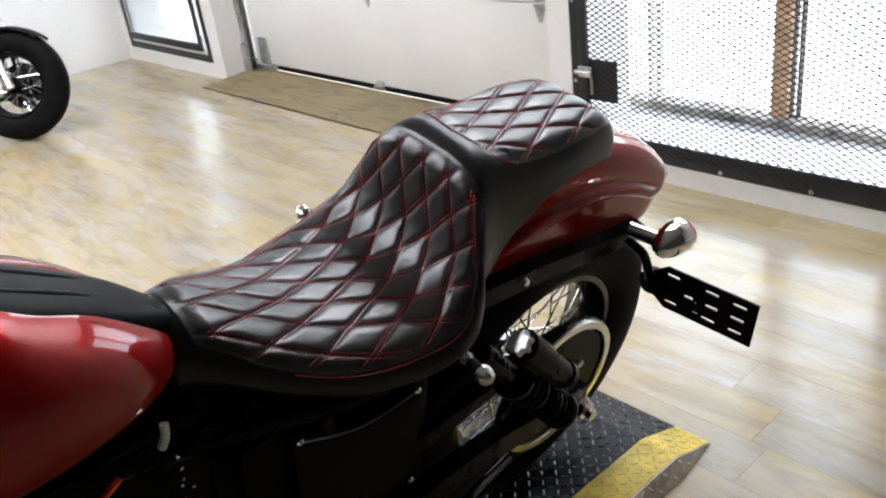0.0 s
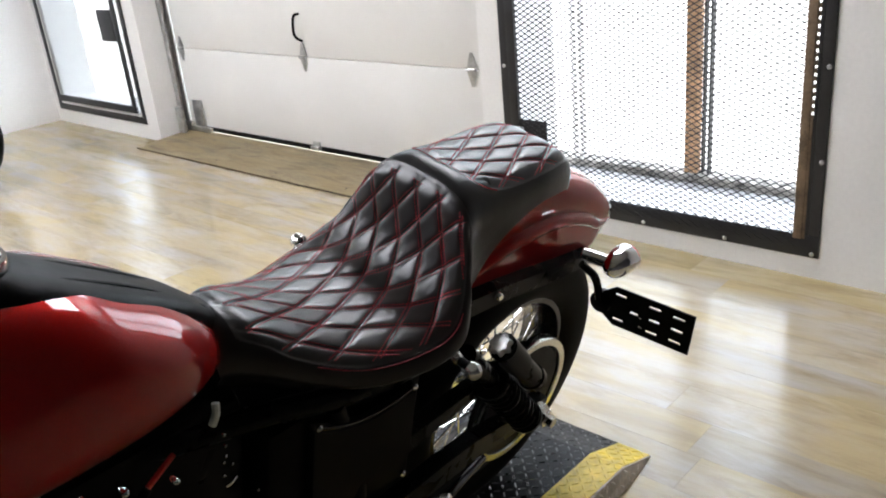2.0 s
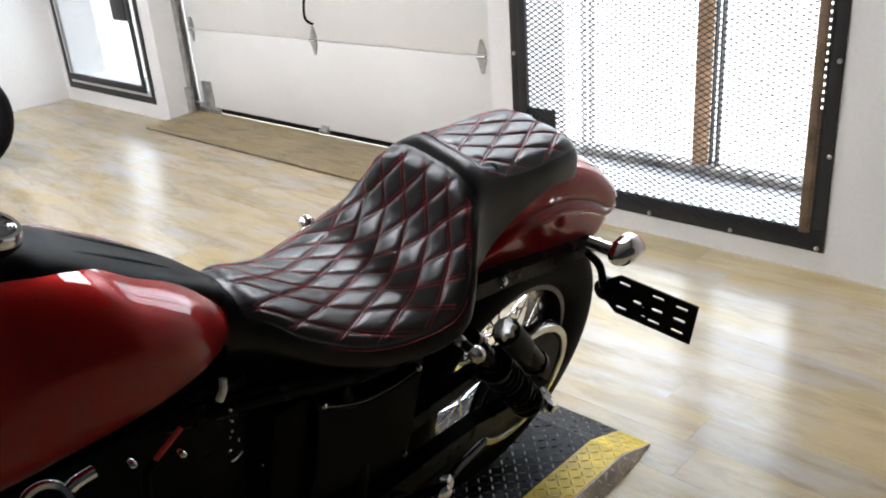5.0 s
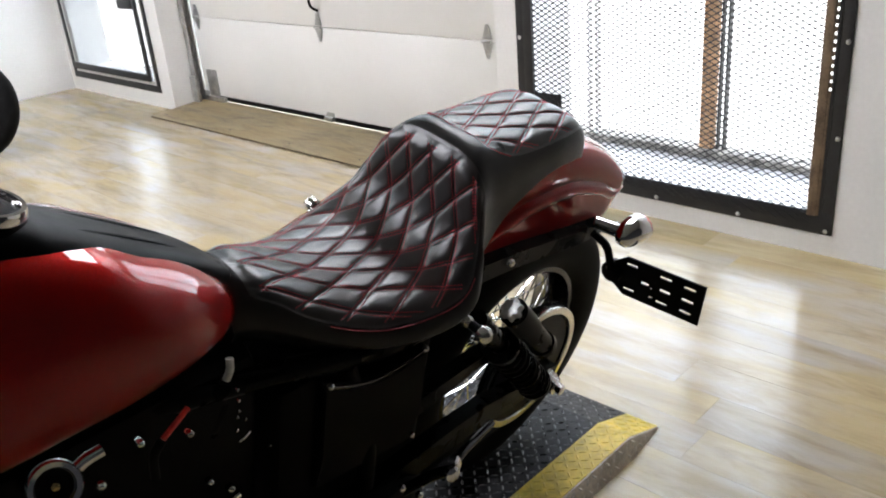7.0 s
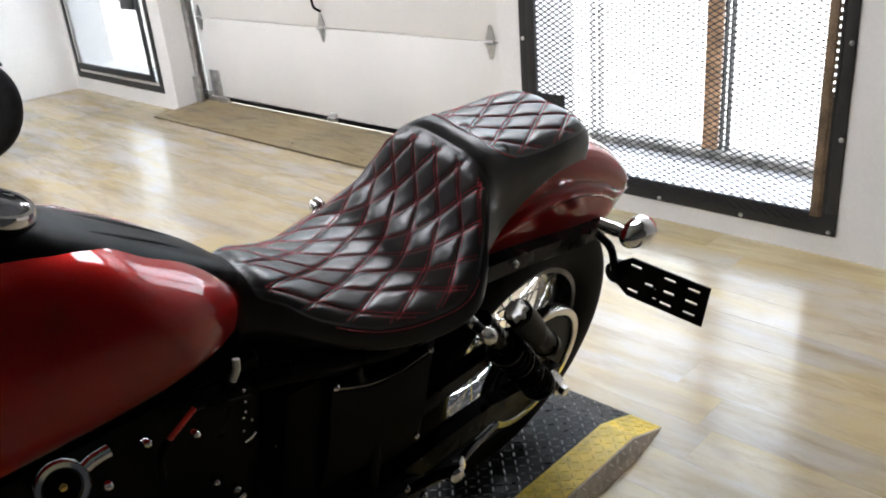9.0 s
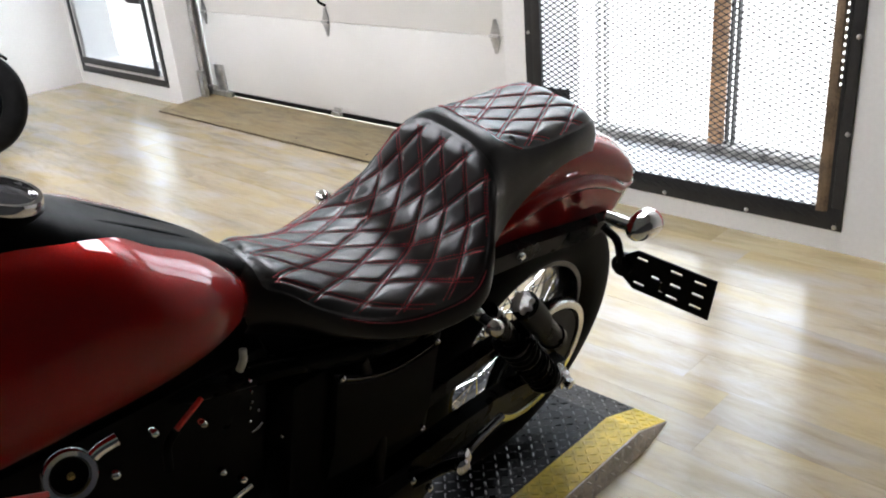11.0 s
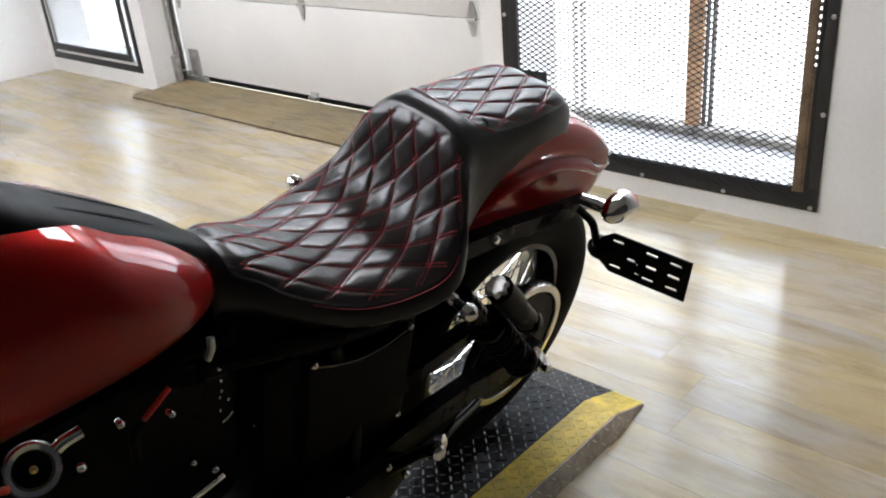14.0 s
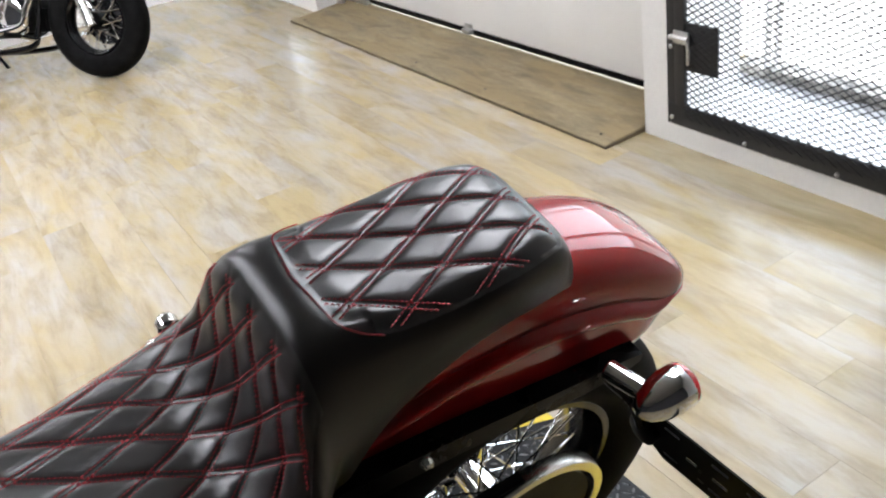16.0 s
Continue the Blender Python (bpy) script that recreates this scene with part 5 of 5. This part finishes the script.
# mudguard stay and fork clamp
for sg in (-1, 1):
    bm = B()
    tube(bm, [tuple(steer @ Vector(q)) for q in ((-0.075, sg * 0.105, 0.60), (-0.05, sg * 0.09, 0.66), (0.0, sg * 0.072, 0.672))], 0.007, 8, 14)
    part("mudguard_stay", bm, "chrome", far, "chrome mudguard stay")
bm = B()
box(bm, -0.26, -0.17, -0.14, 0.14, 0.955, 0.985, 0.012)
part("fork_clamp", bm, "gloss", far, "gloss black fork clamp")
bm = B()
lathe(bm, (-0.20, 0, 0.98), (1, 0, -0.05), [(0.0, 0.03), (0.03, 0.075), (0.09, 0.092), (0.12, 0.094), (0.125, 0.088)], 32)
headlight = part("headlight", bm, "gloss", far, "gloss black headlight shell")
bm = B()
lathe(bm, (-0.20, 0, 0.98), (1, 0, -0.05), [(0.118, 0.086), (0.130, 0.07), (0.136, 0.03), (0.137, 0.001)], 32)
part("headlight_lens", bm, "chrome", headlight)
wheel(far, "rear_wheel", (-1.56, 0, 0.32), Matrix(), 0.32, 0.15, 0.21, 64, 20)
xs = np.linspace(-0.88, -0.30, 30)
bm = B()
shell(bm, xs, at(xs, [(-0.88, 0.05), (-0.7, 0.11), (-0.45, 0.13), (-0.30, 0.05)]), at(xs, [(-0.88, 0.84), (-0.6, 0.99), (-0.4, 1.0), (-0.30, 0.94)]), at(xs, [(-0.88, 0.80), (-0.6, 0.80), (-0.4, 0.82), (-0.30, 0.88)]), 0.7, 0.85, 25)
part("fuel_tank", bm, "black", far, "black fuel tank")
xs = np.linspace(-1.5, -0.86, 24)
bm = B()
shell(bm, xs, at(xs, [(-1.5, 0.09), (-1.2, 0.14), (-0.86, 0.08)]), at(xs, [(-1.5, 0.78), (-1.2, 0.72), (-0.86, 0.82)]), at(xs, [(-1.5, 0.66), (-1.2, 0.62), (-0.86, 0.72)]), 0.5, 0.8, 21)
part("seat", bm, "leather", far, "black seat")
bm = B()
tube(bm, [(-0.42, -0.36, 1.08), (-0.36, -0.2, 1.10), (-0.30, 0, 1.04), (-0.36, 0.2, 1.10), (-0.42, 0.36, 1.08)], 0.012, 10, 40)
part("handlebar", bm, "chrome", far)
bm = B()
ring_faces(bm, [[(x, 0.10, h - w), (x, 0.13, h - w), (x, 0.13, h + w), (x, 0.10, h + w)] for x, h, w in ((-1.0, 0.33, 0.03), (-1.3, 0.325, 0.025), (-1.58, 0.32, 0.02))])
part("swingarm", bm, "satin", far)
bm = B()
cyl(bm, (-1.05, 0.12, 0.27), (-1.0, 0.30, 0.006), 0.011)
part("kickstand", bm, "black", far)


# ---- floor planks ----
PW, PL = 0.152, 1.22
bm = B()
box(bm, -PW / 2 + 0.0003, PW / 2 - 0.0003, -PL / 2 + 0.0003, PL / 2 - 0.0003, -0.003, 0.0)
base = part("plank", bm, "plank", floor, smooth=False)
rng = random.Random(4)
spots = []
nx = int((X1 - X0) / PW) + 1
for i in range(nx):
    x = X1 - PW / 2 - i * PW
    o = rng.uniform(0, PL)
    y = Y1 + o - PL
    while y > Y0 - PL:
        a, b = max(y, Y0), min(y + PL, Y1)
        if b - a > 0.02:
            spots.append((x, (a + b) / 2, (b - a) / PL))
        y -= PL
near = [p for p in spots if p[0] > -0.2]
edge = [p for p in near if p[0] > X1 - PW]
near = [p for p in near if p[0] <= X1 - PW]
rest = [p for p in spots if p[0] <= -0.2]
base.matrix_local = Matrix.Translation((*near[0][:2], 0)) @ Matrix.Diagonal((1, near[0][2], 1, 1))
for p in near[1:]:
    ob = base.copy()
    scene.collection.objects.link(ob)
    ob.parent = floor
    ob.matrix_local = Matrix.Translation((*p[:2], 0)) @ Matrix.Diagonal((1, p[2], 1, 1))
# browner row along the wall: its lack of window sheen put into the colour
bm = B()
box(bm, -PW / 2 + 0.0003, PW / 2 - 0.0003, -PL / 2 + 0.0003, PL / 2 - 0.0003, -0.003, 0.0)
base = part("plank", bm, "plank_off_sheen", floor, smooth=False)
base.matrix_local = Matrix.Translation((*edge[0][:2], 0)) @ Matrix.Diagonal((1, edge[0][2], 1, 1))
for p in edge[1:]:
    ob = base.copy()
    scene.collection.objects.link(ob)
    ob.parent = floor
    ob.matrix_local = Matrix.Translation((*p[:2], 0)) @ Matrix.Diagonal((1, p[2], 1, 1))
verts, faces = [], []
for x, y, k in rest:
    b = len(verts)
    verts += [(x + sx * (PW / 2 - 0.001), y + sy * (k * PL / 2 - 0.001), 0.0) for sx, sy in ((-1, -1), (1, -1), (1, 1), (-1, 1))]
    faces.append((b, b + 1, b + 2, b + 3))
me = bpy.data.meshes.new("more_planks")
me.from_pydata(verts, [], faces)
part_mesh("more_planks", me, "plank", floor, smooth=False, kind="stuff")
